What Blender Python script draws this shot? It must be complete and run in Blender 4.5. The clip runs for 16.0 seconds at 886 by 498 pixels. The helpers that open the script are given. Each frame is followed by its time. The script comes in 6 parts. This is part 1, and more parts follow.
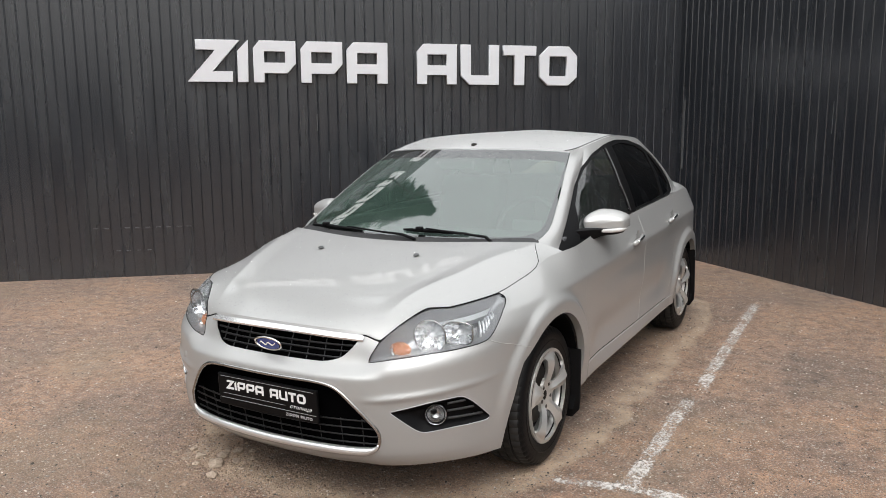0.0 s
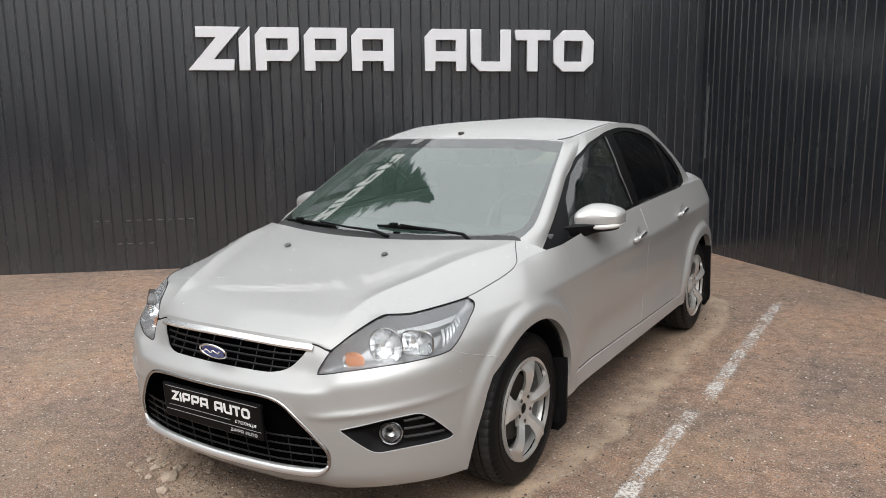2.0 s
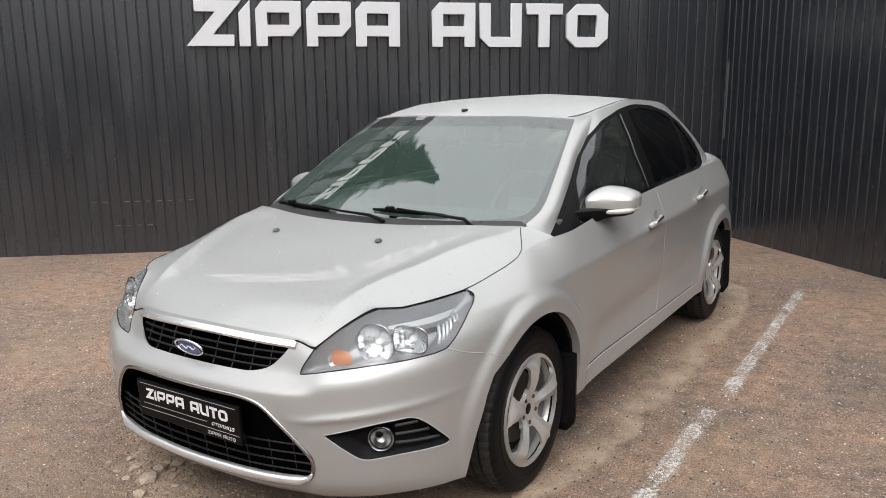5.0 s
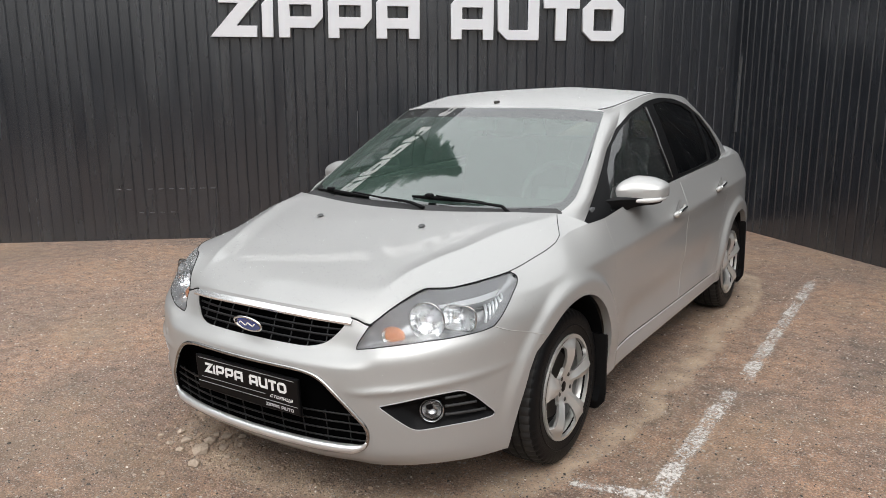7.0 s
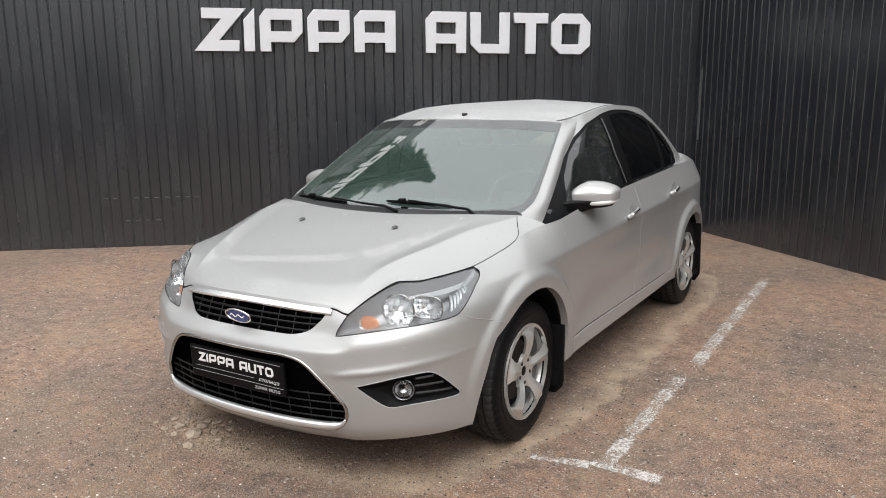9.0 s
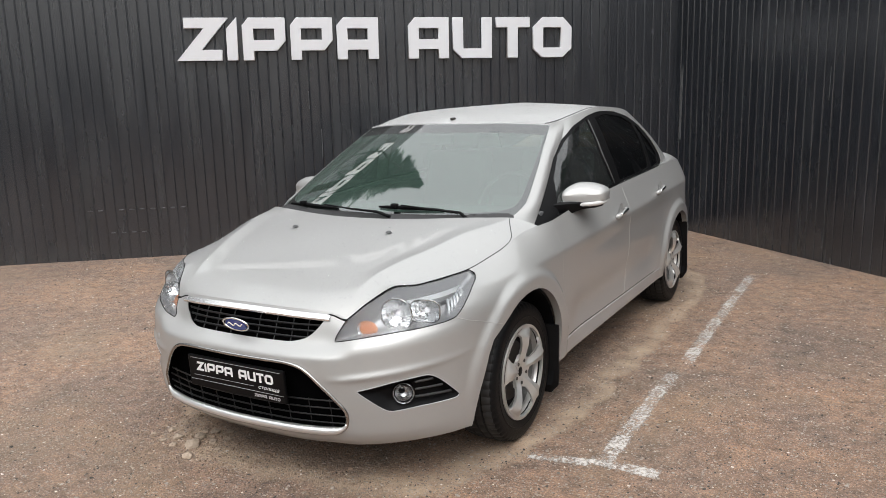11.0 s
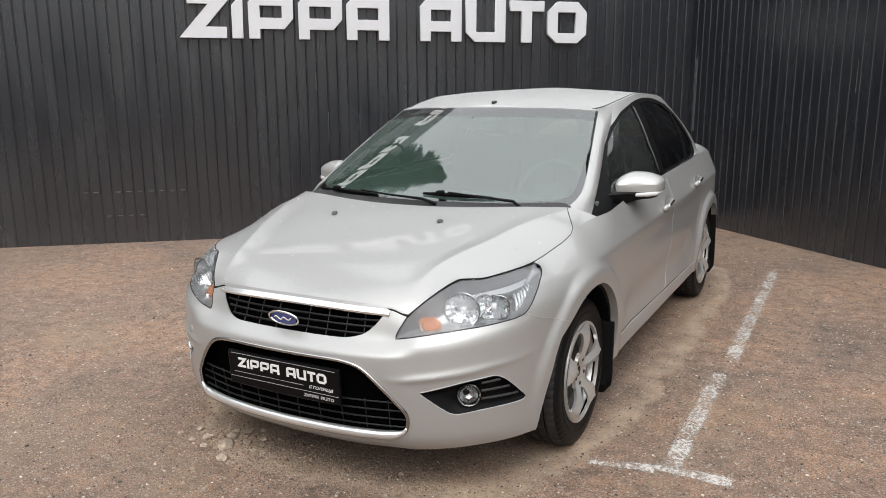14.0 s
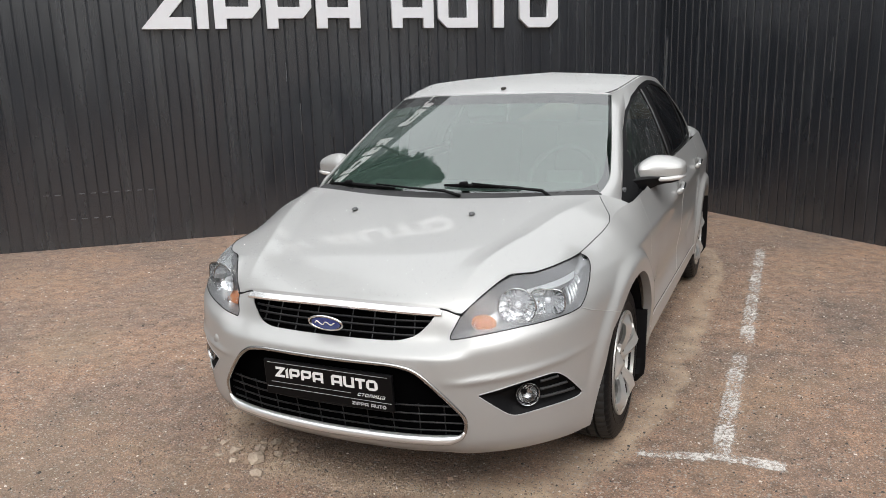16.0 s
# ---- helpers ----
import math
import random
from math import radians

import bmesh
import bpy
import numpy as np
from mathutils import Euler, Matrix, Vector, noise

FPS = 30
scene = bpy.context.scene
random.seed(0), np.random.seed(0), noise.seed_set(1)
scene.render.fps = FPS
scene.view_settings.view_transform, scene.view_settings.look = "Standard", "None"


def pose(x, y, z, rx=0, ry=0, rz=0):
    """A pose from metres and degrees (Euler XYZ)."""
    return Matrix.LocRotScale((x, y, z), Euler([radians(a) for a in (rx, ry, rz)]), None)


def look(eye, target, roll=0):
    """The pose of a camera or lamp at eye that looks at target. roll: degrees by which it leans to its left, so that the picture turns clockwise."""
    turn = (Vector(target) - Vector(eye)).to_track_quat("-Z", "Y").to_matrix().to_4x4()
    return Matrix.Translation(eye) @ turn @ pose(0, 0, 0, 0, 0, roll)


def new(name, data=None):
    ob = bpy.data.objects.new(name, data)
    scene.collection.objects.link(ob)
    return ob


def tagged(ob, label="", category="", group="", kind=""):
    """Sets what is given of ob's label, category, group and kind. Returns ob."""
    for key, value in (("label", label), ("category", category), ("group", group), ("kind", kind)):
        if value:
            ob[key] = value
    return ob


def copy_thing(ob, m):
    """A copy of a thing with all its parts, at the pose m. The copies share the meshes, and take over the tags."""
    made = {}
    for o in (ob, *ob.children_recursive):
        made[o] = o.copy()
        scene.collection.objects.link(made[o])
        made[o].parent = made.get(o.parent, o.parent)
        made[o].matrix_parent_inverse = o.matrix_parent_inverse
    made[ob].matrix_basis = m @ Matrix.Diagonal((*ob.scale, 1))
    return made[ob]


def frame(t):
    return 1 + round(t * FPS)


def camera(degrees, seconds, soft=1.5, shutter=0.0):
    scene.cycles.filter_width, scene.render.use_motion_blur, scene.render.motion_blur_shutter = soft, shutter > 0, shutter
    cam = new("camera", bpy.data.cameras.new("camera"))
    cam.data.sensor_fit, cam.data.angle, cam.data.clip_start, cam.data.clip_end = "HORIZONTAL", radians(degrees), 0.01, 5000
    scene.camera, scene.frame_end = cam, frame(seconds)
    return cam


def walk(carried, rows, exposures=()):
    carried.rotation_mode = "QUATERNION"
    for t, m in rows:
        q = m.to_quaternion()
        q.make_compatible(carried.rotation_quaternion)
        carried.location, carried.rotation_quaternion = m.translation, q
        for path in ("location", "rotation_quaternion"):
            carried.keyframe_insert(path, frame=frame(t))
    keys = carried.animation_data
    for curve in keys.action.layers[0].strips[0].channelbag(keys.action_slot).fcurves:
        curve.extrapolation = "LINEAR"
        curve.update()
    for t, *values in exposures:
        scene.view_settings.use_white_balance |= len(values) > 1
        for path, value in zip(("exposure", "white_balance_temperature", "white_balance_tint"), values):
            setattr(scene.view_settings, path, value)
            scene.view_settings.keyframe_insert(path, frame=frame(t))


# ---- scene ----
cam = camera(60.3, 16.0, 0.7)
PATH = [
    (0, (0.12, 0.023, 1.519), (-0.874, 1.729, 1.199), -0.5),
    (0.5, (0.188, 0.207, 1.513), (-0.832, 1.897, 1.191), -0.6),
    (1, (0.244, 0.357, 1.508), (-0.807, 2.028, 1.183), -0.7),
    (1.5, (0.25, 0.414, 1.504), (-0.82, 2.071, 1.172), -0.8),
    (2, (0.2, 0.426, 1.503), (-0.87, 2.079, 1.159), -0.8),
    (2.5, (0.062, 0.425, 1.504), (-0.99, 2.087, 1.144), -0.9),
    (3, (-0.034, 0.419, 1.503), (-1.066, 2.09, 1.125), -0.8),
    (3.5, (-0.055, 0.445, 1.507), (-1.08, 2.118, 1.119), -0.6),
    (4, (0.001, 0.548, 1.492), (-1.045, 2.207, 1.101), -0.6),
    (4.2, (0.036, 0.615, 1.487), (-1.021, 2.267, 1.096), -0.7),
    (6.3, (0.129, 0.686, 1.478), (-0.992, 2.292, 1.071), -0.6),
    (6.5, (0.109, 0.628, 1.489), (-1.006, 2.236, 1.076), -0.5),
    (7, (0.059, 0.452, 1.484), (-1.034, 2.075, 1.07), -0.3),
    (7.5, (0.097, 0.361, 1.493), (-0.98, 1.996, 1.082), -0.1),
    (8, (0.23, 0.332, 1.49), (-0.841, 1.972, 1.087), -0.1),
    (8.5, (0.303, 0.297, 1.501), (-0.768, 1.938, 1.102), -0.2),
    (9, (0.28, 0.203, 1.51), (-0.774, 1.857, 1.117), -0.5),
    (9.2, (0.23, 0.155, 1.502), (-0.805, 1.821, 1.113), -0.5),
    (11.3, (0.255, 0.153, 1.513), (-0.763, 1.832, 1.132), -1.7),
    (11.5, (0.211, 0.218, 1.495), (-0.801, 1.899, 1.111), -1.1),
    (12, (0.219, 0.273, 1.498), (-0.816, 1.941, 1.114), -1.0),
    (12.5, (0.175, 0.28, 1.499), (-0.856, 1.949, 1.109), -0.8),
    (13, (0.058, 0.244, 1.499), (-0.953, 1.924, 1.1), -0.5),
    (13.5, (-0.077, 0.181, 1.49), (-1.057, 1.876, 1.084), -0.4),
    (14, (-0.148, 0.171, 1.483), (-1.109, 1.876, 1.071), -0.4),
    (14.5, (-0.246, 0.241, 1.477), (-1.193, 1.953, 1.06), -0.7),
    (15, (-0.342, 0.277, 1.469), (-1.265, 2.0, 1.045), -0.9),
    (15.5, (-0.418, 0.238, 1.476), (-1.301, 1.979, 1.04), -1.2),
    (16, (-0.533, 0.117, 1.489), (-1.362, 1.881, 1.044), -1.8),
]
walk(cam, [(t, look(eye, target, roll)) for t, eye, target, roll in PATH], exposures=[(0, 0.44), (16, 0.44)])

# ---- overcast daylight ----
world = bpy.data.worlds.new("overcast_sky")
scene.world = world
world.use_nodes = True
wn, wl = world.node_tree.nodes, world.node_tree.links
wn.clear()
w_out, w_bg, w_sky, w_hsv = (wn.new(k) for k in ("ShaderNodeOutputWorld", "ShaderNodeBackground", "ShaderNodeTexSky", "ShaderNodeHueSaturation"))
w_sky.sky_type, w_sky.sun_disc = "NISHITA", False
w_sky.sun_elevation, w_sky.sun_rotation = radians(52), radians(154)
w_sky.dust_density, w_sky.air_density = 7.0, 1.5
w_hsv.inputs["Saturation"].default_value = 0.12
w_bg.inputs["Strength"].default_value = 0.102
wl.new(w_sky.outputs[0], w_hsv.inputs["Color"])
wl.new(w_hsv.outputs[0], w_bg.inputs["Color"])
wl.new(w_bg.outputs[0], w_out.inputs["Surface"])
sun = new("sun", bpy.data.lights.new("sun", "SUN"))
sun.data.energy, sun.data.angle, sun.data.color = 2.2, radians(108), (0.95, 0.98, 1.0)
sun.matrix_world = look((0.45, -0.55, 9), (0, 0, 0))


# ---- materials ----
def material(name, colour, rough=0.5, metal=0.0, coat=0.0, spec=0.5, vary=0.0, scale=8.0, bump=0.0, bump_scale=60.0):
    """A Principled material with colour variation at two scales and a fine bump."""
    m = bpy.data.materials.new(name)
    m.use_nodes = True
    n, l = m.node_tree.nodes, m.node_tree.links
    b = n["Principled BSDF"]
    b.inputs["Base Color"].default_value = (*colour, 1)
    b.inputs["Roughness"].default_value, b.inputs["Metallic"].default_value = rough, metal
    b.inputs["Coat Weight"].default_value, b.inputs["Specular IOR Level"].default_value = coat, spec
    b.inputs["Coat Roughness"].default_value = 0.03
    co = n.new("ShaderNodeTexCoord")
    if vary:
        big, fine, mix, ramp = n.new("ShaderNodeTexNoise"), n.new("ShaderNodeTexNoise"), n.new("ShaderNodeMix"), n.new("ShaderNodeMix")
        big.inputs["Scale"].default_value, fine.inputs["Scale"].default_value = scale, scale * 9
        big.inputs["Detail"].default_value = fine.inputs["Detail"].default_value = 5
        mix.data_type, mix.inputs[0].default_value = "FLOAT", 0.45
        ramp.data_type = "RGBA"
        l.new(co.outputs["Object"], big.inputs["Vector"]), l.new(co.outputs["Object"], fine.inputs["Vector"])
        l.new(big.outputs["Fac"], mix.inputs[2]), l.new(fine.outputs["Fac"], mix.inputs[3])
        ramp.inputs[6].default_value = (*[c * (1 - vary) for c in colour], 1)
        ramp.inputs[7].default_value = (*[min(1, c * (1 + vary)) for c in colour], 1)
        l.new(mix.outputs[0], ramp.inputs[0]), l.new(ramp.outputs[2], b.inputs["Base Color"])
    if bump:
        t, bm_ = n.new("ShaderNodeTexNoise"), n.new("ShaderNodeBump")
        t.inputs["Scale"].default_value, t.inputs["Detail"].default_value = bump_scale, 6
        bm_.inputs["Strength"].default_value, bm_.inputs["Distance"].default_value = bump, 0.01
        l.new(co.outputs["Object"], t.inputs["Vector"]), l.new(t.outputs["Fac"], bm_.inputs["Height"]), l.new(bm_.outputs["Normal"], b.inputs["Normal"])
    return m


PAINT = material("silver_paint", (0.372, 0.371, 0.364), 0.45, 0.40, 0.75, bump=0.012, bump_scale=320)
# roof's copy of the paint: beaded, with top light put in as paler colour
PAINT_BEADED_LIT = material("silver_paint_beaded_lit", (0.50, 0.499, 0.492), 0.46, 0.42, 0.9, bump=0.06, bump_scale=260)
PAINT_BEADED_LIT.node_tree.nodes["Principled BSDF"].inputs["Coat Roughness"].default_value = 0.35
BLACK = material("black_plastic", (0.004, 0.004, 0.0045), 0.55, spec=0.12, vary=0.3, scale=30)
GLOSSBLACK = material("gloss_black", (0.003, 0.003, 0.0035), 0.42, spec=0.12)
RUBBER = material("tyre_rubber", (0.004, 0.004, 0.0045), 0.5, spec=0.16, vary=0.35, scale=25, bump=0.1, bump_scale=150)
ALLOY = material("alloy_silver", (0.54, 0.535, 0.52), 0.32, 0.6, 0.5, vary=0.05, scale=20)
CHROME = material("chrome", (0.85, 0.85, 0.85), 0.12, 1.0)
DARKMETAL = material("dark_metal", (0.07, 0.065, 0.06), 0.5, 0.8, vary=0.3, scale=30)
WHITE = material("white_letters", (0.62, 0.625, 0.65), 0.5, vary=0.03, scale=3)
# emission added so the upper letters stay bright in the reflections
GLOWWHITE = material("glow_added_letters", (0.85, 0.85, 0.86), 0.4)
GLOWWHITE.node_tree.nodes["Principled BSDF"].inputs["Emission Color"].default_value = (1, 1, 1, 1)
GLOWWHITE.node_tree.nodes["Principled BSDF"].inputs["Emission Strength"].default_value = 0.65


def wall_material():
    """Dark lacquered sheet with upright rain streaks, faint stains and dust splashed at its foot."""
    m = bpy.data.materials.new("anthracite_sheet")
    m.use_nodes = True
    n, l = m.node_tree.nodes, m.node_tree.links
    b = n["Principled BSDF"]
    co = n.new("ShaderNodeTexCoord")

    def noise_(stretch, scale, detail):
        mp, t = n.new("ShaderNodeMapping"), n.new("ShaderNodeTexNoise")
        mp.inputs["Scale"].default_value = stretch
        t.inputs["Scale"].default_value, t.inputs["Detail"].default_value = scale, detail
        l.new(co.outputs["Object"], mp.inputs["Vector"]), l.new(mp.outputs[0], t.inputs["Vector"])
        return t.outputs["Fac"]

    def ranged(src, a, c, lo, hi):
        k = n.new("ShaderNodeMapRange")
        for name, v in (("From Min", a), ("From Max", c), ("To Min", lo), ("To Max", hi)):
            k.inputs[name].default_value = v
        l.new(src, k.inputs[0])
        return k.outputs[0]

    def blend(fac, a, c):
        k = n.new("ShaderNodeMix")
        k.data_type = "RGBA"
        l.new(fac, k.inputs[0])
        for i, v in ((6, a), (7, c)):
            if isinstance(v, tuple):
                k.inputs[i].default_value = (*v, 1)
            else:
                l.new(v, k.inputs[i])
        return k.outputs[2]

    streak = noise_((1, 1, 0.05), 14, 6)
    col = blend(ranged(streak, 0.3, 0.7, 0, 1), (0.0098, 0.0118, 0.0155), (0.0158, 0.0182, 0.0230))
    col = blend(ranged(noise_((1, 1, 0.25), 3.2, 8), 0.56, 0.74, 0, 0.35), col, (0.048, 0.052, 0.058))
    sep, ad = n.new("ShaderNodeSeparateXYZ"), n.new("ShaderNodeMath")
    l.new(co.outputs["Object"], sep.inputs[0])
    ad.operation, ad.inputs[1].default_value = "MULTIPLY_ADD", 0.5
    l.new(noise_((1, 1, 0.5), 5, 7), ad.inputs[0]), l.new(sep.outputs["Z"], ad.inputs[2])
    col = blend(ranged(ad.outputs[0], 0.50, 0.28, 0, 0.20), col, (0.080, 0.076, 0.073))
    b.inputs["Specular IOR Level"].default_value = 1.0
    l.new(col, b.inputs["Base Color"])
    l.new(ranged(noise_((1, 1, 0.12), 6, 6), 0.3, 0.7, 0.18, 0.32), b.inputs["Roughness"])
    bu = n.new("ShaderNodeBump")
    bu.inputs["Strength"].default_value, bu.inputs["Distance"].default_value = 0.12, 0.012
    l.new(noise_((1, 1, 0.35), 5, 5), bu.inputs["Height"]), l.new(bu.outputs[0], b.inputs["Normal"])
    return m


WALLMAT = wall_material()
GROUND = material("asphalt", (0.20, 0.155, 0.125), 0.8, vary=0.4, scale=1.2, bump=0.4, bump_scale=80)


# ---- curves and outlines ----
def smooth_keys(keys, t):
    """Cubic interpolation through (t, value...) keys without overshoot, for an array t."""
    k = np.array(keys, float)
    x, y = k[:, 0], k[:, 1:]
    h = np.diff(x)
    d = np.diff(y, axis=0) / h[:, None]
    m = np.zeros_like(y)
    m[0], m[-1] = d[0], d[-1]
    same = d[:-1] * d[1:] > 0
    w1, w2 = (2 * h[1:] + h[:-1])[:, None], (h[1:] + 2 * h[:-1])[:, None]
    with np.errstate(divide="ignore", invalid="ignore"):
        m[1:-1] = np.where(same, (w1 + w2) / (w1 / d[:-1] + w2 / d[1:]), 0)
    t = np.clip(np.asarray(t, float), x[0], x[-1])
    i = np.clip(np.searchsorted(x, t, side="right") - 1, 0, len(x) - 2)
    s = ((t - x[i]) / h[i])[..., None]
    hh = h[i][..., None]
    r = (2 * s**3 - 3 * s**2 + 1) * y[i] + (s**3 - 2 * s**2 + s) * hh * m[i] + (-2 * s**3 + 3 * s**2) * y[i + 1] + (s**3 - s**2) * hh * m[i + 1]
    return r[..., 0] if r.shape[-1] == 1 else r


def spline(points, n):
    """A Catmull-Rom curve through points, resampled evenly by length to n points."""
    p = np.array(points, float)
    q = np.vstack([2 * p[0] - p[1], p, 2 * p[-1] - p[-2]])
    out = []
    for i in range(1, len(q) - 2):
        for s in np.linspace(0, 1, 24, endpoint=False):
            a, b, c, d = q[i - 1], q[i], q[i + 1], q[i + 2]
            out.append(0.5 * (2 * b + (c - a) * s + (2 * a - 5 * b + 4 * c - d) * s**2 + (3 * b - a - 3 * c + d) * s**3))
    out = np.array(out + [p[-1]])
    length = np.r_[0, np.cumsum(np.linalg.norm(np.diff(out, axis=0), axis=1))]
    at = np.linspace(0, length[-1], n)
    return np.stack([np.interp(at, length, out[:, k]) for k in range(p.shape[1])], 1)


def inside(poly, x, y):
    """Which of the points (x, y) lie inside a closed outline."""
    px, py = poly[:, 0], poly[:, 1]
    qx, qy = np.roll(px, -1), np.roll(py, -1)
    res = np.zeros(x.shape, bool)
    for ax, ay, bx, by in zip(px, py, qx, qy):
        if ay != by:
            res ^= ((ay > y) != (by > y)) & (x < (bx - ax) * (y - ay) / (by - ay) + ax)
    return res


def nearest(poly, x, y):
    """The nearest places on a closed outline, and the distances."""
    best, bx_, by_ = np.full(x.shape, 1e9), x.copy(), y.copy()
    q = np.roll(poly, -1, 0)
    for a, b in zip(poly, q):
        d = b - a
        t = np.clip(((x - a[0]) * d[0] + (y - a[1]) * d[1]) / max(d @ d, 1e-12), 0, 1)
        cx, cy = a[0] + t * d[0], a[1] + t * d[1]
        e = np.hypot(x - cx, y - cy)
        hit = e < best
        best[hit], bx_[hit], by_[hit] = e[hit], cx[hit], cy[hit]
    return best, bx_, by_


def rounded(points, r, n=4):
    """A closed outline with its corners rounded by about r."""
    p = [np.array(q, float) for q in points]
    out = []
    for i, b in enumerate(p):
        a, c = p[i - 1], p[(i + 1) % len(p)]
        rr = r[i] if isinstance(r, (list, tuple)) else r
        da, dc = np.linalg.norm(a - b), np.linalg.norm(c - b)
        s, e = b + (a - b) * min(rr / da, 0.45), b + (c - b) * min(rr / dc, 0.45)
        for k in range(n + 1):
            t = k / n
            out.append((1 - t) ** 2 * s + 2 * t * (1 - t) * b + t * t * e)
    return np.array(out)




# ---- building helpers ----
def part(name, bm, mat, parent=None, label="", smooth=False, angle=None):
    """Links a bmesh as one mesh object, under a thing or under a part."""
    me = bpy.data.meshes.new(name)
    bm.to_mesh(me)
    bm.free()
    for m in mat if isinstance(mat, (list, tuple)) else [mat]:
        me.materials.append(m)
    if smooth:
        me.polygons.foreach_set("use_smooth", [True] * len(me.polygons))
        if angle:
            me.set_sharp_from_angle(angle=radians(angle))
    ob = new(name, me)
    if parent:
        ob.parent = parent
    if label:
        ob["label"] = label
    return ob


def thing(name, label, category, m=None, group="", kind=""):
    ob = tagged(new(name), label, category, group, kind)
    if m is not None:
        ob.matrix_world = m
    return ob


def box(sx, sy, sz, m=None, bevel=0.0, seg=2):
    bm = bmesh.new()
    bmesh.ops.create_cube(bm, size=1, matrix=Matrix.Diagonal((sx, sy, sz, 1)))
    if bevel:
        bmesh.ops.bevel(bm, geom=bm.edges[:], offset=bevel, segments=seg, affect="EDGES", profile=0.5)
    if m is not None:
        bm.transform(m)
    return bm


def merge(*bms):
    out = bms[0]
    for b in bms[1:]:
        me = bpy.data.meshes.new("tmp")
        b.to_mesh(me)
        b.free()
        out.from_mesh(me)
        bpy.data.meshes.remove(me)
    return out


def turned(profile, n=48, axis="X", closed=False):
    """A surface of revolution: profile points are (radius, place along the axis)."""
    bm = bmesh.new()
    rings = []
    for i in range(n):
        a = 2 * math.pi * i / n
        c, s = math.cos(a), math.sin(a)
        rings.append([bm.verts.new({"X": (h, r * c, r * s), "Z": (r * c, r * s, h), "Y": (r * c, h, r * s)}[axis]) for r, h in profile])
    m = len(profile)
    for i in range(n):
        a, b = rings[i], rings[(i + 1) % n]
        for j in range(m if closed else m - 1):
            k = (j + 1) % m
            bm.faces.new((a[j], a[k], b[k], b[j]))
    bmesh.ops.remove_doubles(bm, verts=bm.verts, dist=1e-5)
    bmesh.ops.recalc_face_normals(bm, faces=bm.faces)
    return bm


def tube(points, radius, n=8, closed=False, flat=1.0):
    """A tube along 3D points; radius is a number or a list."""
    pts = [Vector(p) for p in points]
    bm = bmesh.new()
    rings = []
    up = Vector((0, 0, 1))
    for i, p in enumerate(pts):
        a = pts[i - 1] if i or closed else p
        b = pts[(i + 1) % len(pts)] if i < len(pts) - 1 or closed else p
        d = (b - a).normalized()
        s = d.cross(up)
        s = s.normalized() if s.length > 1e-4 else Vector((1, 0, 0))
        t = s.cross(d).normalized()
        r = radius[i] if isinstance(radius, (list, tuple)) else radius
        rings.append([bm.verts.new(p + r * (math.cos(2 * math.pi * k / n) * s + flat * math.sin(2 * math.pi * k / n) * t)) for k in range(n)])
    for i in range(len(pts) - (0 if closed else 1)):
        a, b = rings[i], rings[(i + 1) % len(pts)]
        for k in range(n):
            bm.faces.new((a[k], a[(k + 1) % n], b[(k + 1) % n], b[k]))
    if not closed:
        bm.faces.new(rings[0]), bm.faces.new(rings[-1][::-1])
    bmesh.ops.recalc_face_normals(bm, faces=bm.faces)
    return bm


def plate(loops, depth, bevel=0.0):
    """A flat plate in the xz plane from outlines (the first outside, the rest holes), thick along +y from 0 to depth."""
    cu = bpy.data.curves.new("tmp", "CURVE")
    cu.dimensions, cu.fill_mode = "2D", "BOTH"
    cu.extrude, cu.bevel_depth, cu.bevel_resolution = depth / 2 - bevel, bevel, 1
    for loop in loops:
        sp = cu.splines.new("POLY")
        sp.points.add(len(loop) - 1)
        for q, (x, z) in zip(sp.points, loop):
            q.co = (x, z, 0, 1)
        sp.use_cyclic_u = True
    ob = bpy.data.objects.new("tmp", cu)
    me = bpy.data.meshes.new_from_object(ob)
    bm = bmesh.new()
    bm.from_mesh(me)
    bpy.data.objects.remove(ob), bpy.data.curves.remove(cu), bpy.data.meshes.remove(me)
    bm.transform(Matrix.Translation((0, depth / 2, 0)) @ Matrix.Rotation(radians(90), 4, "X"))
    return bm


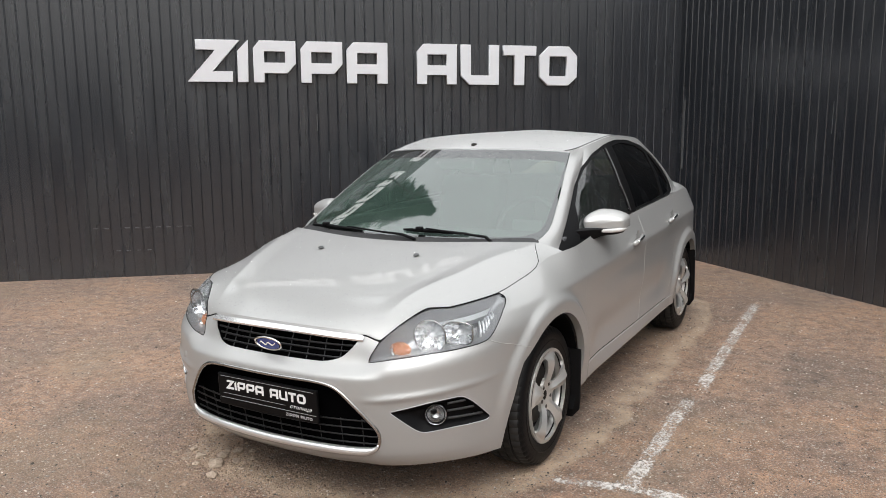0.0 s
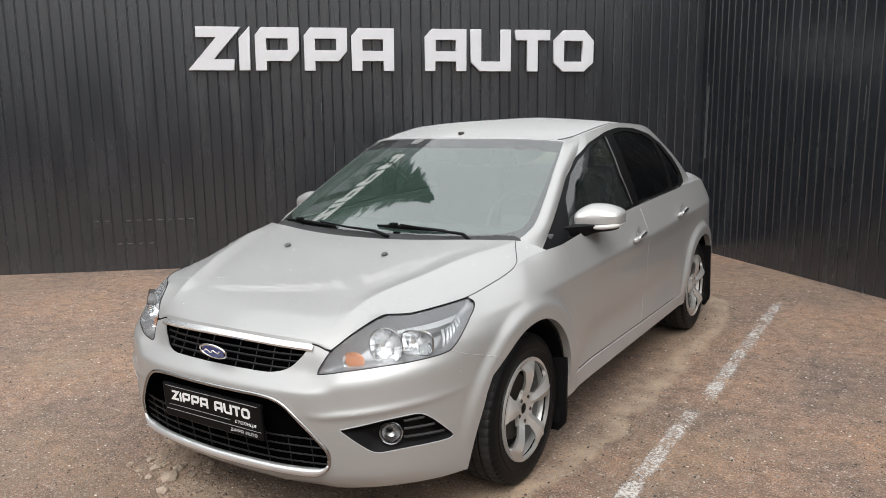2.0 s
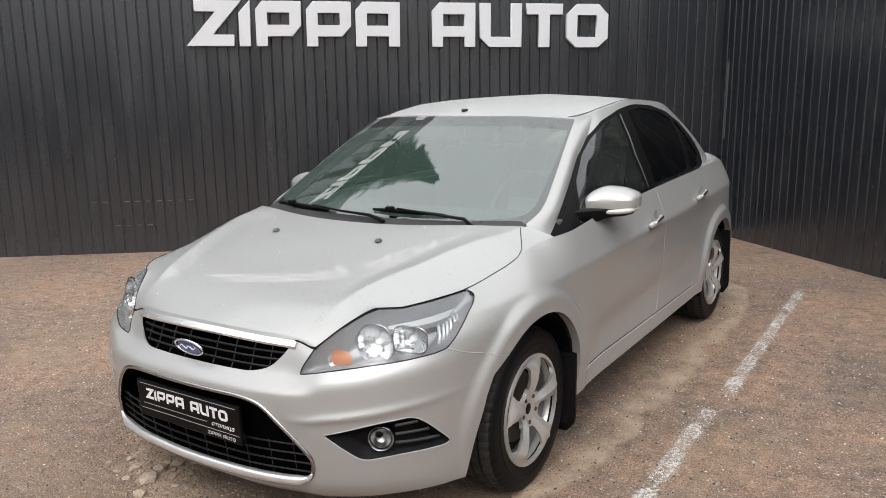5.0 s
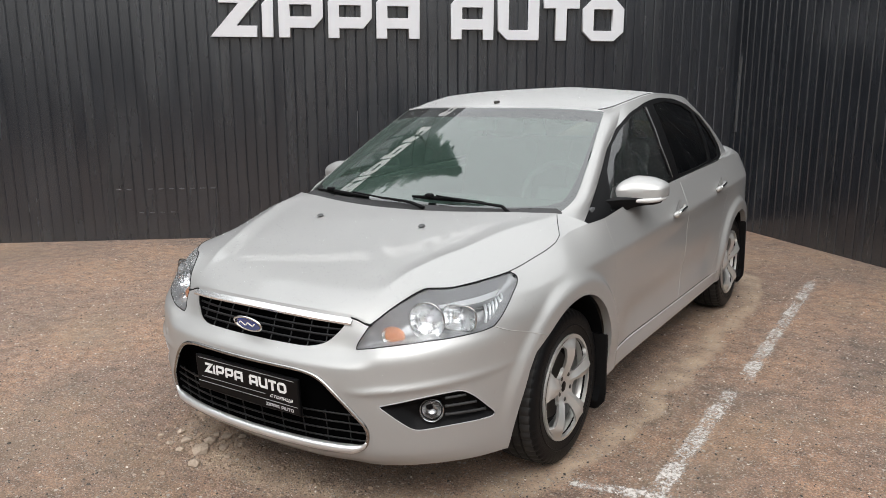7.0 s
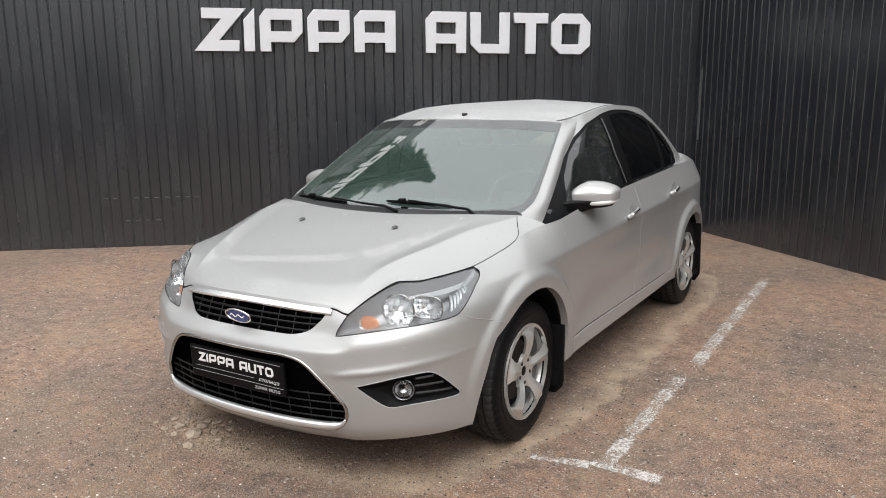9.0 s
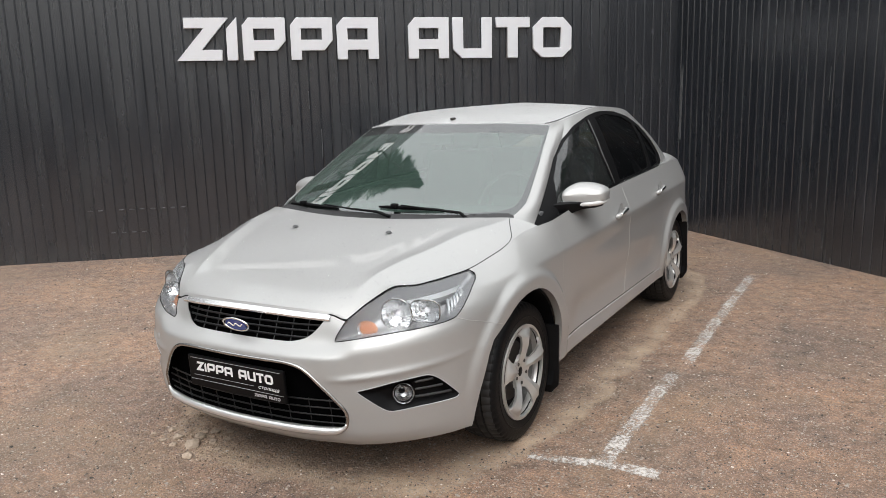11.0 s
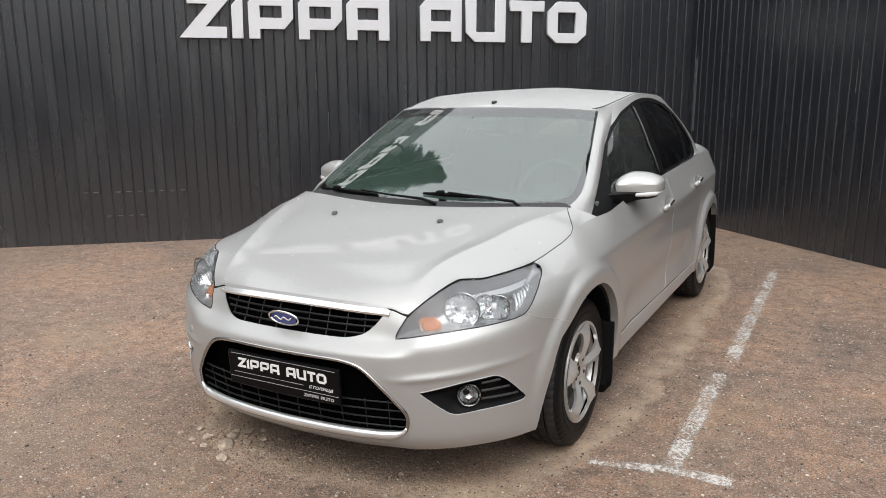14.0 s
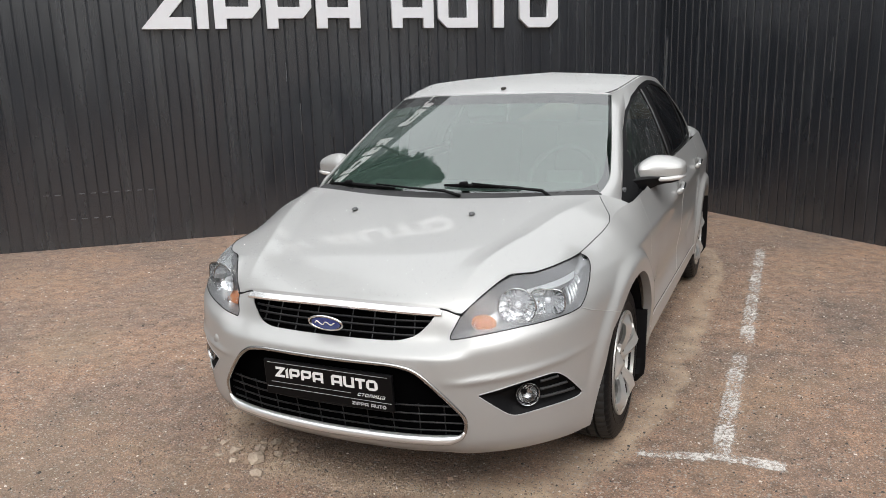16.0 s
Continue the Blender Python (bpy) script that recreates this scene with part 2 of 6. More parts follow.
class Sheet:
    """A surface over a grid of (u, v), cut along outlines into named regions with clean edges."""

    def __init__(self, surface, us, vs, outlines, unit=(1.0, 1.0), bounds=None):
        self.surface = surface
        un = np.array(unit)
        uu, vv = np.meshgrid(us, vs, indexing="ij")
        if bounds:
            lo, hi = bounds
            vv = lo(uu) + (hi(uu) - lo(uu)) * vv
        x, y = uu * un[0], vv * un[1]
        cell = max(np.abs(np.diff(x, axis=0)).max(), np.abs(np.diff(y, axis=1)).max())
        self.on = {}
        fixed = np.zeros(x.shape, bool)
        for name, poly in outlines.items():
            q = np.array(poly, float) * un
            d, nx, ny = nearest(q, x, y)
            step = 0.52 * cell
            move = (d < step) & ~fixed
            x[move], y[move] = nx[move], ny[move]
            self.on[name] = d < step
            fixed |= move
        self.u, self.v = x / un[0], y / un[1]
        self.names = list(outlines)
        tris, quads = [], []
        nu, nv = x.shape
        idx = np.arange(nu * nv).reshape(nu, nv)
        side = {n: np.where(self.on[n], 0, np.where(inside(np.array(p, float) * un, x, y), 1, -1)) for n, p in outlines.items()}
        self.faces = {n: [] for n in self.names + ["rest"]}
        cells = [(idx[:-1, :-1], idx[1:, :-1], idx[1:, 1:], idx[:-1, 1:])]
        a, b, c, d = (k.ravel() for k in cells[0])
        split = np.zeros(a.shape, int)
        for n in self.names:
            s = side[n].ravel()
            mixed = (np.maximum.reduce([s[a], s[b], s[c], s[d]]) > 0) & (np.minimum.reduce([s[a], s[b], s[c], s[d]]) < 0)
            split[mixed & (s[a] == 0) & (s[c] == 0)] = 1
            split[mixed & (s[b] == 0) & (s[d] == 0)] = 2
            split[mixed & (split == 0)] = 1
        fx, fy = x.ravel(), y.ravel()
        polys = [np.stack([a, b, c, d], 1)[split == 0]]
        for k, (o1, o2) in ((1, ((a, b, c), (a, c, d))), (2, ((a, b, d), (b, c, d)))):
            polys += [np.stack(o1, 1)[split == k], np.stack(o2, 1)[split == k]]
        for ps in polys:
            cx, cy = fx[ps].mean(1), fy[ps].mean(1)
            where = np.full(len(ps), -1)
            for i, n in enumerate(self.names):
                inn = inside(np.array(outlines[n], float) * un, cx, cy)
                where[inn & (where < 0)] = i
            for i, n in enumerate(self.names + ["rest"]):
                self.faces[n] += ps[where == (i if n != "rest" else -1)].tolist()
        self.xyz = surface(self.u, self.v).reshape(-1, 3)
        e = 1e-3
        du = surface(self.u + e, self.v) - surface(self.u - e, self.v)
        dv = surface(self.u, self.v + e) - surface(self.u, self.v - e)
        nn = np.cross(du, dv).reshape(-1, 3)
        self.normal = nn / np.maximum(np.linalg.norm(nn, axis=1, keepdims=True), 1e-9)

    def mesh(self, names, lift=0.0, sides=(1,), lips=None):
        """A bmesh of regions, moved out by lift, on the given sides of the car (1, -1). lips: {outline: depth} turns its edge inwards."""
        bm = bmesh.new()
        faces = sum((self.faces[n] for n in names), [])
        used = sorted({i for f in faces for i in f})
        p = self.xyz + self.normal * lift
        for s in sides:
            vs = {i: bm.verts.new((s * p[i][0], p[i][1], p[i][2])) for i in used}
            for f in faces:
                q = [vs[i] for i in f]
                try:
                    bm.faces.new(q if s > 0 else q[::-1])
                except ValueError:
                    pass
            if lips:
                edges = {}
                for f in faces:
                    for a, b in zip(f, f[1:] + f[:1]):
                        key = (min(a, b), max(a, b))
                        edges[key] = edges.get(key, 0) + 1
                for name, depth in lips.items():
                    on = self.on[name].ravel()
                    rim = [k for k, c in edges.items() if c == 1 and on[k[0]] and on[k[1]]]
                    deep = {}
                    for i in {i for k in rim for i in k}:
                        w = p[i] - self.normal[i] * depth
                        deep[i] = bm.verts.new((s * w[0], w[1], w[2]))
                    for a, b in rim:
                        try:
                            bm.faces.new((vs[a], vs[b], deep[b], deep[a]))
                        except ValueError:
                            pass
        bmesh.ops.remove_doubles(bm, verts=bm.verts, dist=0.0004)
        bmesh.ops.recalc_face_normals(bm, faces=bm.faces)
        return bm

    def at(self, u, v, lift=0.0):
        u, v = np.atleast_1d(np.array(u, float)), np.atleast_1d(np.array(v, float))
        e = 1e-3
        p = self.surface(u, v)
        n = np.cross(self.surface(u + e, v) - self.surface(u - e, v), self.surface(u, v + e) - self.surface(u, v - e))
        return p + lift * n / np.maximum(np.linalg.norm(n, axis=-1, keepdims=True), 1e-9)


# ---- the saloon's surfaces, in its own metres: x to its left side, y back from the nose, z up ----
HUBS, HUB_Z, TYRE_R = (0.889, 3.529), 0.312, 0.314
OUTLINE = spline([(-0.25, 0.012), (0, 0), (0.25, 0.012), (0.42, 0.046), (0.545, 0.090), (0.665, 0.166), (0.765, 0.275), (0.832, 0.395), (0.874, 0.55), (0.898, 0.76), (0.908, 1.0),
                  (0.912, 1.8), (0.912, 2.6), (0.908, 3.2), (0.900, 3.6), (0.875, 3.95), (0.80, 4.25), (0.66, 4.41), (0.4, 4.475), (0, 4.49), (-0.3, 4.48)], 1200)
OUTLINE = OUTLINE[np.argmin(np.hypot(*OUTLINE[:200].T)):]
OUTLINE = OUTLINE[:600 + np.argmin(np.hypot(OUTLINE[600:, 0], OUTLINE[600:, 1] - 4.49)) + 1]
OUTLINE[0], OUTLINE[-1] = (0, 0), (0, 4.49)
OUT_U = np.r_[0, np.cumsum(np.hypot(*np.diff(OUTLINE, axis=0).T))]
_t = np.gradient(OUTLINE, OUT_U, axis=0)
_t[0], _t[-1] = (1, 0), (-1, 0)
for _ in range(12):
    _t[1:-1] = (_t[:-2] + 2 * _t[1:-1] + _t[2:]) / 4
OUT_N = np.stack([_t[:, 1], -_t[:, 0]], 1) / np.hypot(*_t.T)[:, None]
U_END = OUT_U[-1]


def ux(x):
    """Length along the front outline at a distance x from the middle."""
    return float(np.interp(x, OUTLINE[:300, 0], OUT_U[:300]))


def uy(y):
    """Length along the side of the outline at y."""
    return float(np.interp(y, OUTLINE[60:-60, 1], OUT_U[60:-60]))


TOP_KEYS = [(0, 0.735), (0.30, 0.731), (0.44, 0.716), (0.51, 0.699), (0.551, 0.723), (0.598, 0.751), (0.652, 0.775), (0.716, 0.796), (0.774, 0.808), (0.827, 0.808), (0.865, 0.808), (0.943, 0.815), (1.048, 0.822), (1.156, 0.826), (1.21, 0.829),
            (uy(0.80), 0.862), (uy(0.95), 0.898), (uy(1.10), 0.921), (uy(1.3), 0.938), (uy(1.6), 0.962), (uy(2.3), 0.995), (uy(3.0), 1.018), (uy(3.6), 1.035), (uy(3.8), 1.024), (uy(4.0), 1.004), (uy(4.3), 0.945), (U_END, 0.98)]
LOW_KEYS = [(0, 0.195), (ux(0.5), 0.20), (ux(0.75), 0.215), (uy(0.6), 0.22), (uy(1.2), 0.25), (uy(1.5), 0.262), (uy(3.0), 0.268), (uy(3.4), 0.26), (uy(4.0), 0.24), (U_END, 0.26)]
FRONT_IN = [(0.15, 0.15), (0.20, 0.085), (0.235, 0.045), (0.27, 0.03), (0.33, 0.022), (0.42, 0.008), (0.50, 0.0), (0.550, 0.002), (0.572, 0.006), (0.580, 0.014), (0.62, 0.066), (0.68, 0.092), (0.73, 0.118), (0.80, 0.145), (1.05, 0.2)]
CORNER_IN = [(0.15, 0.135), (0.20, 0.075), (0.235, 0.042), (0.27, 0.027), (0.33, 0.019), (0.42, 0.011), (0.488, 0.008), (0.500, 0.004), (0.508, 0.0), (0.530, 0.009), (0.56, 0.012), (0.60, 0.015), (0.622, 0.022), (0.652, 0.048), (0.69, 0.077), (0.74, 0.120), (0.78, 0.160), (0.82, 0.215), (1.05, 0.55)]
REAR_IN = [(0.15, 0.10), (0.26, 0.05), (0.36, 0.015), (0.50, 0.0), (0.60, 0.02), (0.70, 0.05), (0.90, 0.085), (0.98, 0.13), (1.05, 0.20)]


def z_top(u):
    return smooth_keys(TOP_KEYS, u)


def z_low(u):
    return smooth_keys(LOW_KEYS, u)


def step(a, b, x):
    t = np.clip((x - a) / (b - a), 0, 1)
    return t * t * (3 - 2 * t)


def body(u, z):
    """The body's side, wrapped round from the middle of the nose to the middle of the tail."""
    u, z = np.broadcast_arrays(np.asarray(u, float), np.asarray(z, float))
    ox, oy = np.interp(u, OUT_U, OUTLINE[:, 0]), np.interp(u, OUT_U, OUTLINE[:, 1])
    nx, ny = np.interp(u, OUT_U, OUT_N[:, 0]), np.interp(u, OUT_U, OUT_N[:, 1])
    top = z_top(u)
    wf = 1 - step(ux(0.55), uy(0.66), u)
    wr = step(uy(3.7), uy(4.3), u)
    crease = 0.79 + 0.033 * (oy - 1.1)
    above, below = np.maximum(z - crease, 0), np.maximum(crease - z, 0)
    side = 0.40 * above + 0.010 * (below / 0.4) ** 2 + 0.026 * np.exp(-((below - 0.37) / 0.11) ** 2) * step(uy(1.3), uy(1.6), u) * (1 - step(uy(2.8), uy(3.1), u))
    side = side + 0.009 * step(0.0, 0.10, below) * (1 - step(0.10, 0.42, below)) * step(uy(1.2), uy(1.75), u) * (1 - step(uy(3.2), uy(3.55), u))
    curl = (1 - step(uy(1.0), uy(1.3), u)) * (1 - wf)
    side = side + curl * (0.105 - 0.048 * step(1.2, uy(1.0), u)) * np.clip((z - (top - 0.15)) / 0.15, 0, 1.1) ** 2
    for hub in HUBS:
        r = np.hypot(oy - hub, z - HUB_Z)
        wide = step(0.415, 0.455, r) if hub > 2 else step(0.43, 0.478, r)
        side = side - 0.024 * (1 - wide) * (0.25 + 0.75 * step(0.25, 0.5, z)) * (1 - step(0.0, 1.0, wf))
    corner = step(ux(0.41), ux(0.55), u)
    rise = 0.108 * (np.clip(u, 0.5, 1.05) - 0.70) * step(0.40, 0.50, z) * (1 - step(0.70, 0.76, z))
    d = wf * ((1 - corner) * smooth_keys(FRONT_IN, z) + corner * smooth_keys(CORNER_IN, z - rise)) + wr * smooth_keys(REAR_IN, z) + np.clip(1 - wf - wr, 0, 1) * side
    return np.stack([ox - nx * d, oy - ny * d, z], -1)


def body_edge(u):
    return body(u, z_top(u))


# hood: nose edge, side edges, crown and cowl
U_CORNER, U_COWL = ux(0.49), uy(1.16)
CROWN = [(0, 0.121, 0.733), (0.054, 0.165, 0.753), (0.172, 0.26, 0.794), (0.258, 0.33, 0.8195), (0.357, 0.41, 0.8437), (0.493, 0.52, 0.8726), (0.592, 0.60, 0.892), (0.839, 0.80, 0.9365), (1, 0.93, 0.962)]


def coons(a, d, c, b):
    """A patch from its front edge a(t), back edge d(t), middle c(s) and side b(s)."""

    def patch(t, s):
        t, s = np.broadcast_arrays(np.asarray(t, float), np.asarray(s, float))
        T, S = t[..., None], s[..., None]
        p00, p10, p01, p11 = a(np.zeros(1))[0], a(np.ones(1))[0], d(np.zeros(1))[0], d(np.ones(1))[0]
        return (1 - S) * a(t) + S * d(t) + (1 - T) * c(s) + T * b(s) - ((1 - S) * (1 - T) * p00 + (1 - S) * T * p10 + S * (1 - T) * p01 + S * T * p11)

    return patch


def cowl(t):
    e = body_edge(np.array([U_COWL]))[0]
    t = np.asarray(t, float)
    return np.stack([e[0] * t, 0.93 + (e[1] - 0.93) * np.abs(t) ** 2.2, 0.962 + (e[2] - 0.962) * np.abs(t) ** 3], -1)


def crown(s):
    p = smooth_keys(CROWN, s)
    return np.stack([0 * p[..., 0], p[..., 0], p[..., 1]], -1)


_hood = coons(lambda t: body_edge(t * U_CORNER), cowl, crown, lambda s: body_edge(U_CORNER + s * (U_COWL - U_CORNER)))


CROWN_YZ = [(y, z) for _, y, z in CROWN] + [(1.3, 1.02)]
SIDE_FALL = [(0.05, 0.02), (0.2, 0.076), (0.45, 0.083), (0.65, 0.076), (0.95, 0.064), (1.2, 0.060)]


def _hood_base(x, y, t):
    return smooth_keys(CROWN_YZ, y) - smooth_keys(SIDE_FALL, y) * np.abs(t) ** 6.5


# twin bonnet creases: distance from the middle by y, and the rise across one (hollow inside, falling away outside)
RIDGE = [(0.1, 0.415), (0.177, 0.437), (0.27, 0.455), (0.37, 0.480), (0.49, 0.522), (0.60, 0.567), (0.77, 0.618), (0.94, 0.677), (1.2, 0.765)]
_rx = np.linspace(-0.3, 0.4, 701)
_rz = 0.016 * np.where(_rx < 0, np.clip((_rx + 0.10) / 0.10, 0, 1) ** 1.7, np.exp(-np.maximum(_rx, 0) / 0.085))
_rw = np.exp(-((np.arange(41) - 20) / 7.0) ** 2)
_rz = np.convolve(np.pad(_rz, 20, mode="edge"), _rw / _rw.sum(), "valid")


def hood_ridge(d):
    return np.interp(d, _rx, _rz)


def hood(t, s):
    """The bonnet: a smooth crowned shell that bends down to its edges only close to them."""
    t, s = np.broadcast_arrays(np.asarray(t, float), np.asarray(s, float))
    p = _hood(t, s).copy()
    one, zero = np.ones_like(t), np.zeros_like(t)
    side, nose, tip = _hood(one, s), _hood(t, zero), _hood(one, zero)
    d_side = side[..., 2] - _hood_base(side[..., 0], side[..., 1], one)
    d_nose = nose[..., 2] - _hood_base(nose[..., 0], nose[..., 1], t)
    d_tip = tip[..., 2] - _hood_base(tip[..., 0], tip[..., 1], one)
    ws, wn = np.clip(t, 0, 2) ** 9, np.clip(1 - s, 0, 2) ** 16
    z = _hood_base(p[..., 0], p[..., 1], t) + ws * d_side + wn * d_nose - ws * wn * d_tip
    x, y = np.abs(p[..., 0]), p[..., 1]
    z = z + hood_ridge(x - smooth_keys(RIDGE, y)) * step(0.16, 0.36, y) * (1 - 0.35 * step(0.8, 1.1, y)) * (1 - np.clip(t, 0, 1) ** 14)
    p[..., 2] = z
    return p


# greenhouse: place k along its foot and its roof edge (0 middle of the windscreen, 1 its corner, 4 rear glass corner, 5 middle of the rear glass)
FOOT = [(-0.5, -0.40, 1.015, 0.957), (0, 0, 0.950, 0.960), (0.5, 0.40, 1.015, 0.957), (0.8, 0.61, 1.084, 0.955), (1, 0.720, 1.135, 0.950), (1.25, 0.800, 1.24, 0.908), (1.6, 0.838, 1.55, 0.945), (2.4, 0.848, 2.28, 0.982), (3.2, 0.832, 3.05, 1.008),
        (3.7, 0.795, 3.55, 1.03), (4, 0.70, 3.80, 1.075), (4.5, 0.42, 3.93, 1.09), (5, 0, 3.97, 1.095), (5.5, -0.42, 3.93, 1.09)]
ROOF = [(-0.5, -0.33, 1.710, 1.388), (0, 0, 1.65, 1.392), (0.5, 0.33, 1.710, 1.388), (0.8, 0.495, 1.789, 1.379), (1, 0.584, 1.868, 1.371), (1.25, 0.606, 1.97, 1.379), (1.6, 0.630, 2.13, 1.405), (2.4, 0.648, 2.50, 1.444), (3.2, 0.638, 2.98, 1.426),
        (3.7, 0.612, 3.25, 1.394), (4, 0.565, 3.37, 1.374), (4.5, 0.33, 3.42, 1.385), (5, 0, 3.44, 1.392), (5.5, -0.33, 3.42, 1.385)]


def cabin(k, v):
    k, v = np.broadcast_arrays(np.asarray(k, float), np.asarray(v, float))
    kk = np.abs(k)
    a, b = smooth_keys(FOOT, kk), smooth_keys(ROOF, kk)
    w = 1 - step(0.92, 1.03, kk)
    for edge, half, y0, y1 in ((a, 0.720, 0.990, 1.135), (b, 0.584, 1.690, 1.868)):
        q = (((edge[..., 0] / half) ** 2 + 0.04) ** 0.8 - 0.0761) / 0.9557
        edge[..., 1] += w * (y0 + (y1 - y0) * q - edge[..., 1])
    V = v[..., None]
    p = a + (b - a) * V
    out = np.stack([step(0.8, 1.4, kk) * (1 - step(3.9, 4.3, kk)), -0.4 * (1 - step(0.95, 1.25, kk)) + step(3.8, 4.4, kk), 0.8 * (1 - step(0.95, 1.25, kk)) + 0.4 * step(3.9, 4.3, kk)], -1)
    bulge = (0.014 * (1 - step(0.9, 1.25, kk)) + 0.028 * step(0.9, 1.5, kk) * (1 - step(3.7, 4.2, kk)) + 0.03 * step(3.8, 4.4, kk)) * 4 * v * (1 - v)
    p = p + out * bulge[..., None]
    p[..., 0] *= np.sign(k) + (k == 0)
    return p


SPINE = [(0, 1.69, 1.392), (0.07, 1.775, 1.415), (0.2, 1.95, 1.444), (0.45, 2.40, 1.480), (0.7, 2.85, 1.486), (0.9, 3.25, 1.442), (1, 3.44, 1.396)]


def _roof_line(k):
    return cabin(k, np.ones_like(np.asarray(k, float)))


def _spine(s):
    p = smooth_keys(SPINE, s)
    return np.stack([0 * p[..., 0], p[..., 0], p[..., 1]], -1)


roof = coons(lambda t: _roof_line(1.0 * t), lambda t: _roof_line(5 - t), _spine, lambda s: _roof_line(1 + 3 * s))
deck = coons(lambda t: cabin(5 - 1.0 * t, 0.02 + 0 * t), lambda t: body_edge(U_END + (uy(4.28) - U_END) * t), lambda s: np.stack([0 * s, 3.96 + 0.41 * s, 1.098 - 0.118 * np.abs(s) ** 2.2], -1),
             lambda s: cabin(4 + 0 * s, 0.02 + 0 * s) * (1 - s)[..., None] + body_edge(uy(4.28) + 0 * s) * s[..., None])


# ---- the setting: ground and two sheet-metal walls that meet in a corner ----
WALL_A, WALL_B = radians(40.4), radians(-40.2)
A_AT, B_AT = Vector((-4.525, 6.845, 0)), Vector((-0.34, 7.60, 0))
A_DIR, B_DIR = Vector((math.cos(WALL_A), math.sin(WALL_A), 0)), Vector((math.cos(WALL_B), math.sin(WALL_B), 0))
_den = A_DIR.x * B_DIR.y - A_DIR.y * B_DIR.x
_d = B_AT - A_AT
CORNER = A_AT + A_DIR * ((_d.x * B_DIR.y - _d.y * B_DIR.x) / _den)
WALL_H, WALL_LOW, PITCH = 3.25, 3.25, 0.1015


def ribbed(length, flip, height, deep=0.0115):
    """Sheet metal with narrow grooves every PITCH along +x from 0, upright in xz; its face looks to -y."""
    bm = bmesh.new()
    xs = []
    x = 0.0
    while x < length:
        xs += [(x, 0.0), (x + 0.0765, 0.0), (x + 0.078, 0.07 * deep), (x + 0.0850, 0.91 * deep), (x + 0.0868, deep), (x + 0.0886, 0.91 * deep), (x + 0.0956, 0.07 * deep)]
        x += PITCH
    xs.append((length, 0.0))
    zs = [0.0, height]
    cols = [[bm.verts.new((flip * a, d, z)) for z in zs] for a, d in xs]
    for p, q in zip(cols, cols[1:]):
        bm.faces.new((p[0], q[0], q[1], p[1]) if flip > 0 else (q[0], p[0], p[1], q[1]))
    back = [[bm.verts.new((flip * a, 0.06, z)) for z in zs] for a in (0, length)]
    bm.faces.new([*back[0], *back[1][::-1]])
    bm.faces.new([c[1] for c in cols] + [back[1][1], back[0][1]])
    return bm


A_M = Matrix.LocRotScale(CORNER, Euler((0, 0, WALL_A)), None)
B_M = Matrix.LocRotScale(CORNER, Euler((0, 0, WALL_B)), None)
wall_back = part("wall_back", ribbed(15.0, -1, WALL_H, 0.0055), WALLMAT)
wall_back.matrix_world = A_M
tagged(wall_back, "dark anthracite ribbed sheet-metal wall, rain-streaked and dusty at its foot", "wall", kind="structure")
wall_side = part("wall_side", ribbed(15.0, 1, WALL_LOW), WALLMAT)
wall_side.matrix_world = B_M
tagged(wall_side, "dark anthracite ribbed sheet-metal wall meeting the other in a corner", "wall", kind="structure")

# plain unseen wall added across the yard, behind the camera, to block low light
wall_light_block = part("wall_light_block", ribbed(20.0, 1, 2.2), WALLMAT)
wall_light_block.matrix_world = Matrix.LocRotScale(Vector((5.0, -8.5, 0)), Euler((0, 0, math.pi)), None)
tagged(wall_light_block, "plain dark ribbed sheet-metal wall, unseen, added across the yard to block low light", "wall", kind="structure")

bm = bmesh.new()
bmesh.ops.create_grid(bm, x_segments=2, y_segments=2, size=400)
ground = tagged(part("ground", bm, GROUND), "worn brown asphalt with pale grit and sandy stains", "ground", kind="structure")

# raised letters of the sign, outlines in metres from its lower left corner
GLYPH = {
    "Z": [[(0.083, 0.41), (0.505, 0.41), (0.234, 0.10), (0.433, 0.10), (0.431, 0), (0, 0), (0.276, 0.315), (0.083, 0.315)]],
    "I": [[(0, 0), (0.003, 0.303), (0.103, 0.41), (0.100, 0)]],
    "P": [[(0, 0), (0, 0.335), (0.062, 0.41), (0.419, 0.41), (0.419, 0.19), (0.334, 0.092), (0.102, 0.092), (0.102, 0)], [(0.102, 0.31), (0.102, 0.192), (0.316, 0.192), (0.316, 0.31)]],
    "A": [[(0, 0), (0, 0.335), (0.068, 0.41), (0.420, 0.41), (0.420, 0), (0.318, 0), (0.318, 0.096), (0.101, 0.096), (0.101, 0)], [(0.104, 0.308), (0.104, 0.19), (0.316, 0.19), (0.316, 0.308)]],
    "U": [[(0, 0.41), (0, 0.09), (0.091, 0), (0.412, 0), (0.412, 0.41), (0.312, 0.41), (0.312, 0.092), (0.103, 0.092), (0.103, 0.41)]],
    "T": [[(0, 0.41), (0.36, 0.41), (0.36, 0.312), (0.231, 0.312), (0.231, 0), (0.122, 0), (0.122, 0.312), (0, 0.312)]],
    "O": [[(0, 0.09), (0.094, 0), (0.322, 0), (0.419, 0.09), (0.419, 0.31), (0.322, 0.41), (0.104, 0.41), (0, 0.31)], [(0.104, 0.31), (0.104, 0.095), (0.307, 0.095), (0.307, 0.31)]],
}
SIGN = [("Z", -0.018), ("I", 0.468), ("P", 0.626), ("P", 1.100), ("A", 1.567), ("A", 2.305), ("U", 2.775), ("T", 3.24), ("O", 3.646)]
